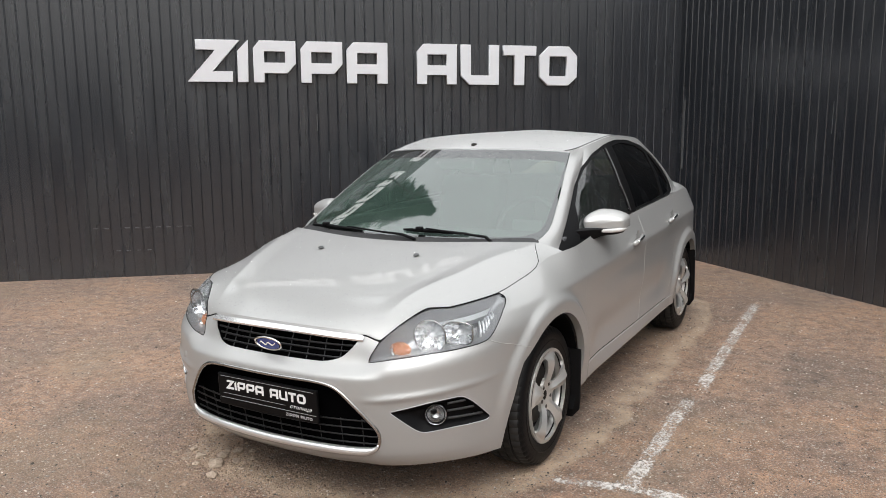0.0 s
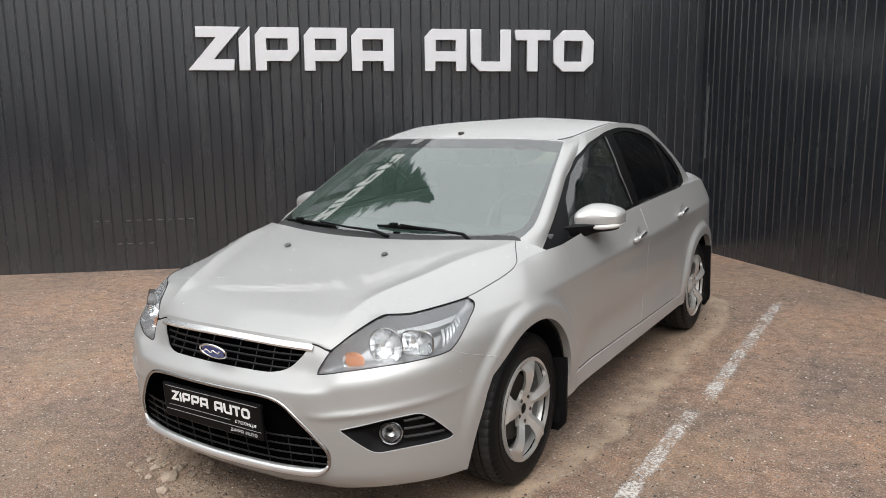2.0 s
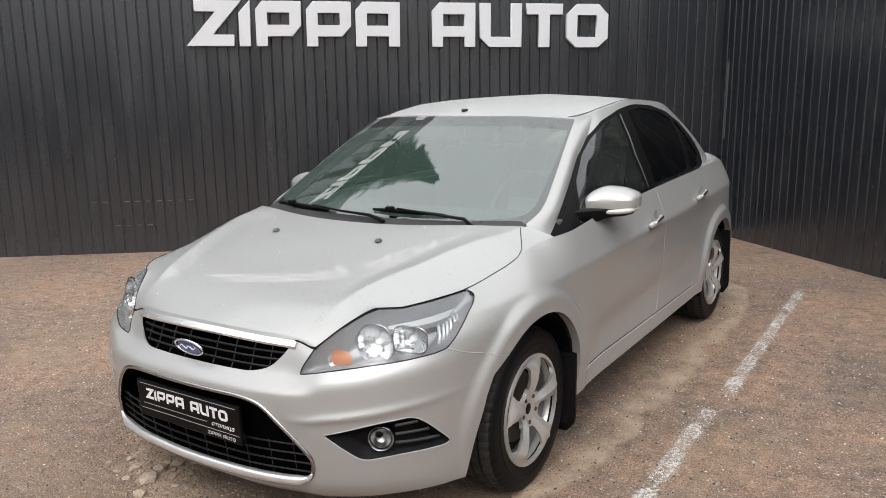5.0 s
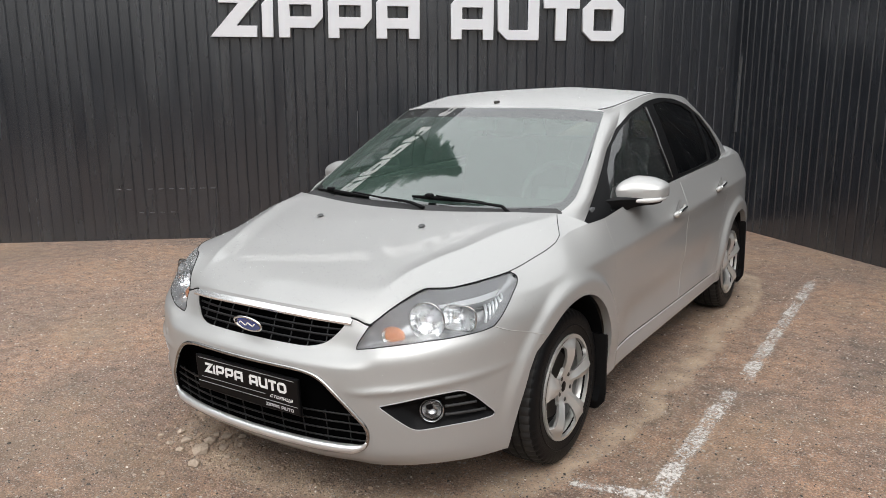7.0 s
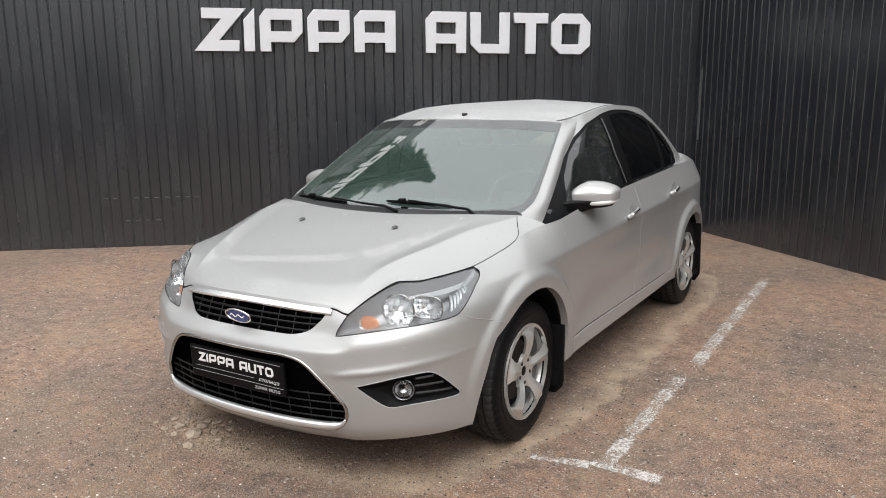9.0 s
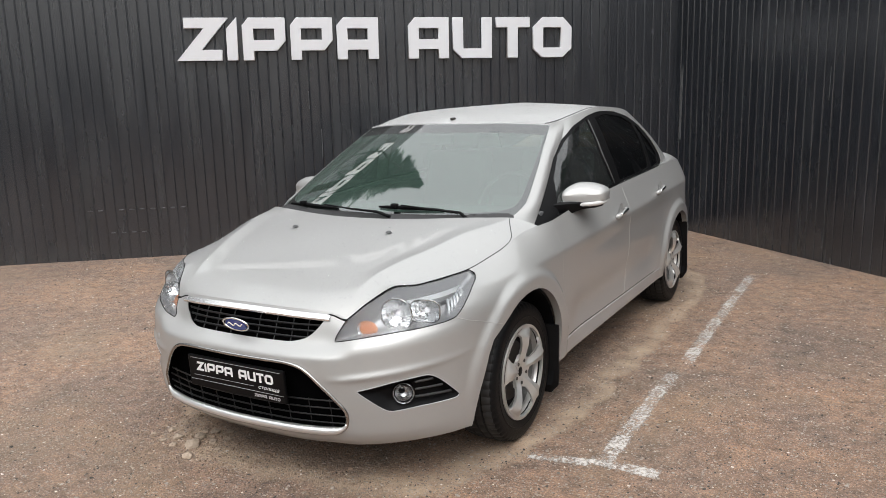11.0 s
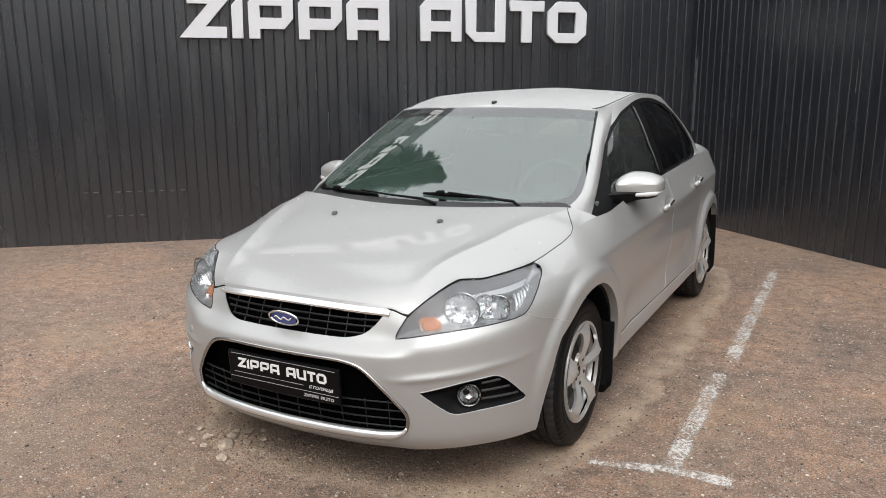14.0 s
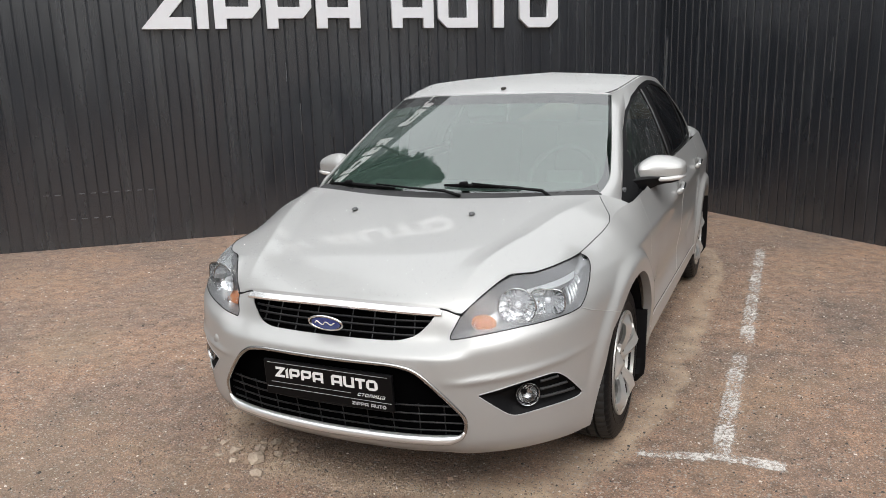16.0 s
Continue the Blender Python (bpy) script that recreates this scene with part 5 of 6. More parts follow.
bm = bmesh.new()
bm.from_mesh(me)
xs = [v.co.x for v in bm.verts] or [0, 1]
bm.transform(Matrix.Translation((0.122, -0.0078, -0.0225)) @ Matrix.Rotation(radians(90), 4, "X") @ Matrix.Diagonal((0.112 / max(xs), 0.7, 1, 1)))
bpy.data.objects.remove(tob), bpy.data.curves.remove(text), bpy.data.meshes.remove(me)
part("plate_word", bm, SILVERTXT, number_plate)

# headlamps
for s in BOTH:
    edge_d = nearest(np.array(LAMP), shell.u.ravel(), shell.v.ravel())[0]
    lamp = part("headlamp", shell.mesh(["lamp"], lift=-(0.010 + np.minimum(0.065, edge_d * 1.5))[:, None], sides=(s,)), LAMPGREY, car, "clear-glass headlamp with a grey bezel", smooth=True)

    def lamp_at(u, z, lift):
        return on_body([(u, z)], lift, s)[0]

    out = Vector((0.22 * s, -1, 0.05))
    for name, u, z, w, h, square in (("dipped_reflector", 0.742, 0.722, 0.062, 0.062, 1.0), ("main_reflector", 0.868, 0.728, 0.058, 0.043, 0.62)):
        p = Vector(lamp_at(u, z, -0.020))
        cup = bmesh.new()
        rings = []
        for k, depth in ((1.0, 0.0), (0.84, -0.018), (0.62, -0.032), (0.38, -0.041), (0.2, -0.046)):
            rings.append([cup.verts.new((depth, k * w * math.copysign(abs(math.cos(a)) ** square, math.cos(a)), k * h * math.copysign(abs(math.sin(a)) ** square, math.sin(a)))) for a in np.linspace(0, 2 * math.pi, 18, endpoint=False)])
        for a, b in zip(rings, rings[1:]):
            for k in range(18):
                cup.faces.new((a[k], a[(k + 1) % 18], b[(k + 1) % 18], b[k]))
        cup.transform(oriented(p, out))
        part(name, cup, REFLECTOR, lamp, "bright faceted reflector bowl")
        rimming = [oriented(p, out) @ Vector((0.001, 1.03 * w * math.copysign(abs(math.cos(a)) ** square, math.cos(a)), 1.03 * h * math.copysign(abs(math.sin(a)) ** square, math.sin(a)))) for a in np.linspace(0, 2 * math.pi, 48, endpoint=False)]
        part("reflector_rim", tube(rimming, 0.0028, 6, closed=True), FOGCHROME, lamp, smooth=True)
        bl = turned([(0.0, -0.010), (0.009, -0.012), (0.012, -0.024), (0.011, -0.045)], 16, "X")
        bl.transform(oriented(p, out))
        part("bulb", bl, BULB, lamp, smooth=True)
    p = Vector(lamp_at(0.592, 0.678, -0.03))
    cup = turned([(0.034, 0.0), (0.026, -0.014), (0.010, -0.022)], 24, "X")
    cup.transform(oriented(p, out))
    part("indicator_bowl", cup, REFLECTOR, lamp, smooth=True)
    bl = turned([(0.0, 0.004), (0.014, 0.0), (0.026, -0.008), (0.030, -0.02)], 20, "X")
    bl.transform(Matrix.Translation((-0.008, 0, 0)) @ Matrix.Diagonal((0.6, 1.45, 1.0, 1)))
    bl.transform(oriented(p, out))
    part("indicator_bulb", bl, AMBER, lamp, "amber indicator bulb", smooth=True)
    # bright blade over the bowls and its ribbed end
    blade = [(0.80, 0.760), (0.88, 0.766), (0.98, 0.774), (1.06, 0.786)]
    top = [(0.80, 0.774), (0.88, 0.783), (0.98, 0.793), (1.115, 0.806)]
    b = bmesh.new()
    lo, hi = on_body(dense(blade, 16), -0.028, s), on_body(dense(top, 16), -0.034, s)
    va, vb = [b.verts.new(v) for v in lo], [b.verts.new(v) for v in hi]
    vc = [b.verts.new(v) for v in on_body(dense(blade, 16), -0.065, s)]
    for i in range(15):
        b.faces.new((va[i], va[i + 1], vb[i + 1], vb[i])), b.faces.new((vc[i], vc[i + 1], va[i + 1], va[i]))
    bmesh.ops.recalc_face_normals(b, faces=b.faces)
    part("reflector_blade", b, BLADE, lamp, "bright blade above the reflectors", smooth=True, angle=30)
    for k in range(6):
        a = 0.985 + 0.021 * k
        part("lamp_rib", tube(on_body([(a - 0.01, 0.705 + 0.012 * k), (a + 0.005, 0.735 + 0.009 * k), (a + 0.015, 0.765 + 0.006 * k)], -0.040, s), 0.0055, 6), BLADE, lamp, smooth=True)
    lens = part("lamp_lens", shell.mesh(["lamp"], lift=-0.001, sides=(s,)), LENS, lamp, "clear wet lens", smooth=True)
    lens.visible_shadow = False
    edge = np.vstack([LAMP, LAMP[:1]])
    part("lamp_seal", tube(on_body(dense(edge, 120)[:-1], 0.0, s), 0.0018, 6, closed=True), BLACK, lamp, smooth=True)

    # fog lamp in its black surround
    fog_d = nearest(np.array(FOG), shell.u.ravel(), shell.v.ravel())[0]
    surround = part("fog_surround", shell.mesh(["fog"], lift=-(0.004 + np.minimum(0.034, fog_d * 1.1))[:, None], sides=(s,)), BLACK, car, "black plastic fog lamp surround", smooth=True)
    p = Vector(on_body([(0.742, 0.422)], -0.010, s)[0])
    fo = Vector((0.58 * s, -1, 0.02))
    b = turned([(0.043, -0.03), (0.043, 0.0), (0.040, 0.003), (0.037, 0.0), (0.036, -0.01)], 36, "X")
    b.transform(oriented(p, fo))
    part("fog_ring", b, FOGCHROME, surround, "chrome fog lamp ring", smooth=True, angle=50)
    b = turned([(0.033, -0.006), (0.024, -0.022), (0.010, -0.029), (0.0005, -0.031)], 30, "X")
    b.transform(oriented(p, fo))
    part("fog_reflector", b, FOGCHROME, surround, smooth=True)
    b = turned([(0.0, 0.004), (0.018, 0.002), (0.033, -0.005)], 30, "X")
    b.transform(oriented(p, fo))
    part("fog_lens", b, LENS, surround, smooth=True).visible_shadow = False
    for k, (za, zb, ub) in enumerate(((0.463, 0.466, 0.865), (0.434, 0.434, 0.905), (0.404, 0.400, 0.945))):
        part("fog_slat", tube(on_body(dense([(0.79, za), (ub, zb)], 12), -0.007, s), 0.0055, 8, flat=0.9), COWL, surround, smooth=True)
    part("fog_edge", tube(on_body(dense(np.vstack([FOG, FOG[:1]]), 100)[:-1], -0.0005, s), 0.0022, 6, closed=True), GREYTXT, surround, smooth=True)

    # tail lamp
    part("tail_lamp", shell.mesh(["tail"], lift=0.002, sides=(s,)), RED, car, "red tail lamp", smooth=True)
cap = part("tow_cover", turned([(0.0, 0.002), (0.019, 0.002), (0.021, -0.002)], 28, "X"), PAINT, car, smooth=True)
cap.matrix_local = oriented(on_body([(0.565, 0.52)], 0.0, -1)[0], (-0.35, -1, 0.05))

# door mirrors
for s in BOTH:
    b = bmesh.new()
    rows = []
    n = 36
    dome = [(q[0], q[1]) for q in spline([(-0.074, 0.026), (-0.064, 0.048), (-0.040, 0.070), (-0.005, 0.083), (0.035, 0.086), (0.058, 0.080)], 15)]
    section = [(0.062, -0.012), (-0.068, -0.012), (-0.072, -0.008), (-0.0745, 0.008)] + dome + [(0.064, 0.070), (0.064, 0.03)]
    m = len(section)
    for i in range(n + 1):
        t = 0.5 - 0.5 * math.cos(math.pi * i / n)
        x = 0.790 + 0.212 * t
        e = max(0.02, 1 - abs(2 * t - 1) ** 10) ** 0.45
        high = float(smooth_keys([(0, 0.052), (0.12, 0.068), (0.35, 0.084), (0.6, 0.080), (0.85, 0.064), (1, 0.048)], t))
        row = []
        for y, z in section:
            up = 0.026 + (z - 0.026) * (high - 0.026) / 0.060 if z > 0.026 else z
            up = 0.018 + (up - 0.018) * (0.45 + 0.55 * e)
            row.append(b.verts.new((s * (x if s > 0 else x + 0.026), 1.59 + 0.065 * t + 0.010 + (y - 0.010) * e * (1 - 0.25 * t), 0.996 + 0.004 * t + up)))
        rows.append(row)
    for p, q in zip(rows, rows[1:]):
        for j in range(m):
            b.faces.new((p[j], p[(j + 1) % m], q[(j + 1) % m], q[j]))
    b.faces.new(rows[0]), b.faces.new(rows[-1])
    bmesh.ops.recalc_face_normals(b, faces=b.faces)
    mirror = part("door_mirror", b, PAINT, car, "silver door mirror on a black foot", smooth=True, angle=17)
    b = bmesh.new()
    rows = []
    for z, k in ((1.006, 0.96), (0.985, 0.96), (0.958, 0.82), (0.950, 0.6)):
        ring_ = []
        for j in range(24):
            q = 2 * math.pi * j / 24
            cx, cy = abs(math.cos(q)) ** 0.6 * math.copysign(1, math.cos(q)), abs(math.sin(q)) ** 0.7 * math.copysign(1, math.sin(q))
            ring_.append(b.verts.new((s * (0.885 + 0.108 * k * cx), 1.625 + 0.02 * cx + 0.060 * k * cy, z + 0.004 * cx)))
        rows.append(ring_)
    for p, q in zip(rows, rows[1:]):
        for j in range(24):
            b.faces.new((p[j], p[(j + 1) % 24], q[(j + 1) % 24], q[j]))
    b.faces.new(rows[0]), b.faces.new(rows[-1])
    bmesh.ops.recalc_face_normals(b, faces=b.faces)
    part("mirror_skirt", b, BLACK, mirror, "black lower band of the mirror", smooth=True, angle=50)
    b = bmesh.new()
    rows = [[b.verts.new((s * x, y + dy, z)) for dy, z in ((-0.055, lo + 0.012), (-0.060, hi - 0.006), (-0.045, hi), (0.045, hi), (0.05, lo), (-0.040, lo))] for x, y, lo, hi in ((0.785, 1.475, 0.915, 0.990), (0.820, 1.510, 0.920, 0.992), (0.850, 1.555, 0.932, 0.992), (0.885, 1.60, 0.948, 0.990), (0.945, 1.637, 0.960, 0.990))]
    for p, q in zip(rows, rows[1:]):
        for j in range(6):
            b.faces.new((p[j], p[(j + 1) % 6], q[(j + 1) % 6], q[j]))
    b.faces.new(rows[0]), b.faces.new(rows[-1])
    bmesh.ops.recalc_face_normals(b, faces=b.faces)
    part("mirror_base", b, BLACK, mirror, "black mirror foot", smooth=True, angle=35)
    lens_path = [(0.862, 1.553, 0.976), (0.90, 1.556, 0.977), (0.94, 1.568, 0.979), (0.975, 1.592, 0.982), (0.998, 1.632, 0.986)]
    part("mirror_indicator", tube([(s * (x if s > 0 else x + 0.026), y, z) for x, y, z in lens_path], [0.004, 0.0115, 0.0125, 0.012, 0.007], 10, flat=0.9), material("indicator_lens", (0.50, 0.49, 0.48), 0.15, coat=1.0), mirror, "clear indicator lens", smooth=True)
    part("mirror_glass", box(0.17, 0.004, 0.085, Matrix.Translation((s * 0.89, 1.69, 1.02)), 0.02, 3), CHROME, mirror)

    # handles, mud flaps
    for name, y, z in (("door_f", 2.165, 0.845), ("door_r", 3.02, 0.880)):
        u = uy(y)
        path = [(u + d, z + 0.012 * d / 0.1 - 0.0) for d in np.linspace(-0.095, 0.095, 15)]
        lifts = [0.002 + 0.022 * (1 - (d / 0.095) ** 4) for d in np.linspace(-0.095, 0.095, 15)]
        pts = [on_body([q], l, s)[0] for q, l in zip(path, lifts)]
        door = DOORS[name, s]
        part("door_handle", tube(pts, [0.008, 0.013, 0.0135] + [0.012] * 9 + [0.0135, 0.013, 0.008], 12, flat=1.2), PAINT, door, smooth=True)
        part("handle_chrome", tube([(p[0] + s * 0.007, p[1], p[2] + 0.0065) for p in pts[2:-2]], 0.0075, 8, flat=0.8), CHROME, door, "chrome handle strip", smooth=True)
        dish = turned([(0.0, -0.016), (0.018, -0.014), (0.034, -0.006), (0.044, 0.0002), (0.050, 0.0012)], 28, "X")
        dish.transform(Matrix.Translation(on_body([(u + 0.01, z)], 0.0012, s)[0]) @ Matrix.Diagonal((s, 0.85, 1.2, 1)))
        part("handle_dish", dish, PAINT, door, smooth=True)
    for y0, y1, z1 in ((1.203, 1.222, 0.445), (3.785, 3.87, 0.56)):
        b = bmesh.new()
        rows = []
        for z in np.linspace(z1, 0.095, 10):
            t = (z1 - z) / (z1 - 0.095)
            y = y0 + (y1 - y0) * t
            w0, w1 = 0.70 + 0.03 * step(0.8, 1, np.array(t)), 0.908 - 0.010 * t - 0.035 * float(step(0.86, 1, np.array(t)))
            rows.append([b.verts.new((s * x, y + dy, z)) for x, dy in ((w0, 0), (w1 - 0.008, 0), (w1, 0.006), (w1, 0.018), (w1 - 0.008, 0.022), (w0, 0.022))])
        for p, q in zip(rows, rows[1:]):
            for j in range(6):
                b.faces.new((p[j], p[(j + 1) % 6], q[(j + 1) % 6], q[j]))
        b.faces.new(rows[0]), b.faces.new(rows[-1])
        bmesh.ops.recalc_face_normals(b, faces=b.faces)
        part("mud_flap", b, BLACK, car, "black rubber mud flap", smooth=True, angle=40)
    # wheel-arch liners
    for hub in HUBS:
        b = bmesh.new()
        prof = []
        for a in np.linspace(math.pi * (0.74 if hub < 2 else 1.1), -0.18 * math.pi, 25):
            prof.append([b.verts.new((s * x, hub + r * math.cos(a), 0.335 + r * math.sin(a))) for x, r in ((0.882, 0.350), (0.60, 0.36), (0.58, 0.05))])
        for p, q in zip(prof, prof[1:]):
            for j in range(2):
                b.faces.new((p[j], p[j + 1], q[j + 1], q[j]))
        part("arch_liner", b, BLACK, car, smooth=True, angle=40)
    # sill strip
    part("sill_line", tube(on_body([(uy(y), 0.338) for y in np.linspace(1.30, 3.1, 20)], 0.0, s), 0.0028, 6), GREYTXT, car, smooth=True)
    # roof ditch
    part("roof_moulding", tube(mirrored(roof_sheet.at(np.full(30, 0.955), np.linspace(0.004, 0.9, 30), 0.001), s), [0.007] * 4 + [0.0045] * 26, 8, flat=0.45), material("roof_rubber", (0.09, 0.09, 0.092), 0.5), car, "dark roof moulding", smooth=True)

# wipers and washer jets
def on_cabin(path, lift):
    return [tuple(cabin_sheet.at([abs(k)], [v], l)[0] * (np.array([1 if k >= 0 else -1, 1, 1]))) for (k, v), l in zip(path, lift)]


for blade, arm in (([(0.03, 0.078), (0.15, 0.072), (0.30, 0.068), (0.47, 0.064)], [(0.65, -0.012), (0.60, 0.020), (0.36, 0.046), (0.20, 0.066)]),
                   ([(-0.87, 0.05), (-0.66, 0.050), (-0.48, 0.045), (-0.28, 0.040)], [(0.15, -0.008), (0.06, 0.012), (-0.15, 0.022), (-0.40, 0.040)])):
    wiper = part("wiper", tube(on_cabin(arm, [0.012, 0.026, 0.030, 0.032]), [0.011, 0.010, 0.007, 0.006], 8, flat=0.7), BLACK, car, "black windscreen wiper", smooth=True)
    part("wiper_blade", tube(on_cabin(blade, [0.008, 0.012, 0.012, 0.008]), [0.004, 0.007, 0.007, 0.004], 8, flat=1.4), BLACK, wiper, smooth=True)
    b = box(0.035, 0.03, 0.02, None, 0.006)
    b.transform(Matrix.Translation(on_cabin([blade[1]], [0.024])[0]))
    part("wiper_clip", b, BLACK, wiper)
for s in BOTH:
    j = hood_sheet.at([0.345], [0.785], 0.004)[0]
    b = turned([(0.0, 0.010), (0.008, 0.008), (0.013, 0.0)], 14, "Z")
    b.transform(Matrix.Translation((s * j[0] - 0.006, j[1], j[2])) @ Matrix.Diagonal((1, 1.5, 1, 1)))
    part("washer_jet", b, material("jet_grey", (0.07, 0.07, 0.072), 0.5), car, smooth=True)
m_ = roof_sheet.at([0.03], [0.075], 0.002)[0]
part("aerial_base", box(0.02, 0.04, 0.016, Matrix.Translation((m_[0] + 0.04, m_[1] - 0.03, m_[2] - 0.006)), 0.006), DARKMETAL, car)

# cabin interior
part("dashboard", box(1.38, 0.52, 0.26, Matrix.Translation((0, 1.42, 0.80)) @ Matrix.Rotation(radians(4), 4, "X"), 0.05, 3), CABINMAT, car, smooth=True, angle=50)
part("cabin_floor", box(1.44, 2.6, 0.04, Matrix.Translation((0, 2.5, 0.40))), CABINMAT, car)
for s in BOTH:
    part("door_lining", box(0.03, 2.3, 0.50, Matrix.Translation((s * 0.77, 2.45, 0.72)), 0.01), CABINMAT, car)
part("parcel_shelf", box(1.3, 0.5, 0.05, Matrix.Translation((0, 3.62, 0.98)), 0.01), CABINMAT, car)
wheel_ring = part("steering_wheel", tube([(0.185 * math.cos(a), 0.185 * math.sin(a), 0) for a in np.linspace(0, 2 * math.pi, 40, endpoint=False)], 0.016, 10, closed=True), CABINMAT, car, smooth=True)
wheel_ring.matrix_local = Matrix.Translation((0.36, 1.83, 0.93)) @ Matrix.Rotation(radians(64), 4, "X")
part("steering_hub", box(0.20, 0.10, 0.05, Matrix.Identity(4), 0.02), CABINMAT, wheel_ring)
for x in (0.36, -0.36):
    seat = part("front_seat", box(0.50, 0.50, 0.16, Matrix.Translation((x, 2.20, 0.56)), 0.05, 3), SEATMAT, car, smooth=True, angle=50)
    part("seat_back", box(0.48, 0.13, 0.62, Matrix.Translation((x, 2.50, 0.88)) @ Matrix.Rotation(radians(-16), 4, "X"), 0.05, 3), SEATMAT, seat, smooth=True, angle=50)
    part("headrest", box(0.25, 0.09, 0.17, Matrix.Translation((x, 2.61, 1.27)) @ Matrix.Rotation(radians(-12), 4, "X"), 0.035, 3), SEATMAT, seat, smooth=True, angle=50)
part("rear_bench", box(1.28, 0.5, 0.2, Matrix.Translation((0, 3.0, 0.58)), 0.05), SEATMAT, car)
part("rear_backrest", box(1.28, 0.14, 0.55, Matrix.Translation((0, 3.30, 0.88)) @ Matrix.Rotation(radians(-20), 4, "X"), 0.05), SEATMAT, car)
part("rear_mirror", box(0.22, 0.03, 0.06, Matrix.Translation((0, 1.66, 1.30)), 0.012), CABINMAT, car)

# wheels: tyre with grooved tread, five-spoke rim, hub
def wheel_face(a, r):
    a, r = np.broadcast_arrays(np.asarray(a, float), np.asarray(r, float))
    off = np.abs((a - math.pi / 2 + math.pi / 5) % (2 * math.pi / 5) - math.pi / 5)  # turn away from a spoke's middle
    x = 0.022 * step(0.05, 0.15, r) - 0.006 * step(0.185, 0.20, r)
    x = x + 0.018 * np.clip(1 - off / 0.30, 0, 1) * step(0.03, 0.08, r) * (1 - step(0.165, 0.20, r))
    x = x - 0.010 * (1 - step(0.0, 0.045, r))
    return np.stack([x, r * np.cos(a), -r * np.sin(a)], -1)


windows = {}
for i in range(5):
    c = -math.pi / 2 + 2 * math.pi * i / 5
    windows[f"gap{i}"] = rounded([(c - 0.26, 0.074), (c, 0.068), (c + 0.26, 0.074), (c + 0.35, 0.086), (c + 0.372, 0.12), (c + 0.388, 0.178), (c + 0.33, 0.1995), (c - 0.33, 0.1995), (c - 0.388, 0.178), (c - 0.372, 0.12), (c - 0.35, 0.086)], 0.006, 3)
rim_sheet = Sheet(wheel_face, np.linspace(-math.pi / 2 - math.pi / 5, 1.5 * math.pi - math.pi / 5, 181), np.linspace(0.004, 0.205, 46), windows, unit=(0.14, 1.0))
rim_bm = rim_sheet.mesh(["rest"], lips={k: 0.014 for k in windows})
rim_bm = merge(rim_bm, turned([(0.2005, 0.006), (0.203, 0.0125), (0.2085, 0.0145), (0.2135, 0.0135), (0.2145, 0.007), (0.210, 0.0), (0.200, -0.016), (0.198, -0.032)], 90, "X"))
tyre_prof = [(0.200, -0.17), (0.222, -0.186), (0.258, -0.192), (0.290, -0.186), (0.304, -0.176)]
tread = [(-0.172, 0.309), (-0.150, 0.3125), (-0.132, 0.3135), (-0.131, 0.306), (-0.122, 0.306), (-0.121, 0.314), (-0.092, 0.3145), (-0.091, 0.306), (-0.082, 0.306), (-0.081, 0.3145), (-0.052, 0.314), (-0.051, 0.306), (-0.042, 0.306), (-0.041, 0.3135), (-0.022, 0.312), (-0.004, 0.308)]
wall_out = [(0.002, 0.303), (0.010, 0.290), (0.0125, 0.270), (0.0125, 0.254), (0.0145, 0.252), (0.0145, 0.248), (0.0125, 0.246), (0.010, 0.228), (0.006, 0.216), (0.006, 0.209), (-0.01, 0.204)]
prof = [(r, x) for r, x in tyre_prof] + [(r, x) for x, r in tread] + [(r, x) for x, r in wall_out]
bm = bmesh.new()
NT = 216
rows = []
for i in range(NT):
    a = 2 * math.pi * i / NT
    row = []
    for j, (r, x) in enumerate(prof):
        shoulder = len(tyre_prof) <= j < len(tyre_prof) + 4 or len(tyre_prof) + 13 <= j < len(tyre_prof) + 17
        if shoulder and i % 4 == 0:
            r -= 0.0045
        elif len(tyre_prof) + 4 < j < len(tyre_prof) + 13 and (i + j) % 6 == 0 and r > 0.31:
            r -= 0.007
        row.append(bm.verts.new((x, r * math.cos(a), r * math.sin(a))))
    rows.append(row)
for i in range(NT):
    p, q = rows[i], rows[(i + 1) % NT]
    for j in range(len(prof) - 1):
        bm.faces.new((p[j], q[j], q[j + 1], p[j + 1]))
bmesh.ops.recalc_face_normals(bm, faces=bm.faces)
wheel = tagged(new("wheel"), "black tyre on a five-spoke silver alloy rim")
wheel.parent = car
tyre = part("tyre", bm, RUBBER, wheel, "black road tyre with grooved tread", smooth=True, angle=35)
tyre.data.materials.append(material("worn_tread", (0.013, 0.0125, 0.012), 0.75, vary=0.4, scale=30))
for face in tyre.data.polygons:
    if math.hypot(face.center.y, face.center.z) > 0.3065:
        face.material_index = 1
rim = part("rim", rim_bm, ALLOY, wheel, "silver five-spoke alloy rim", smooth=True, angle=32)
part("rim_barrel", turned([(0.194, -0.030), (0.188, -0.10), (0.205, -0.17)], 60, "X"), material("barrel_alloy", (0.30, 0.295, 0.285), 0.45, 0.5, vary=0.3, scale=30), wheel, smooth=True)
part("hub_cap", turned([(0.0, -0.0035), (0.018, -0.004), (0.0235, -0.006), (0.0255, -0.013)], 30, "X"), GLOSSBLACK, wheel, "dark hub cap", smooth=True, angle=40)
for i in range(5):
    a = math.pi / 2 + 2 * math.pi * (i + 0.5) / 5
    nut = turned([(0.0, 0.004), (0.008, 0.004), (0.010, 0.0), (0.0105, -0.015)], 6, "X")
    nut.transform(Matrix.Translation((-0.001, 0.052 * math.cos(a), -0.052 * math.sin(a))))
    part("wheel_nut", nut, DARKMETAL, wheel)
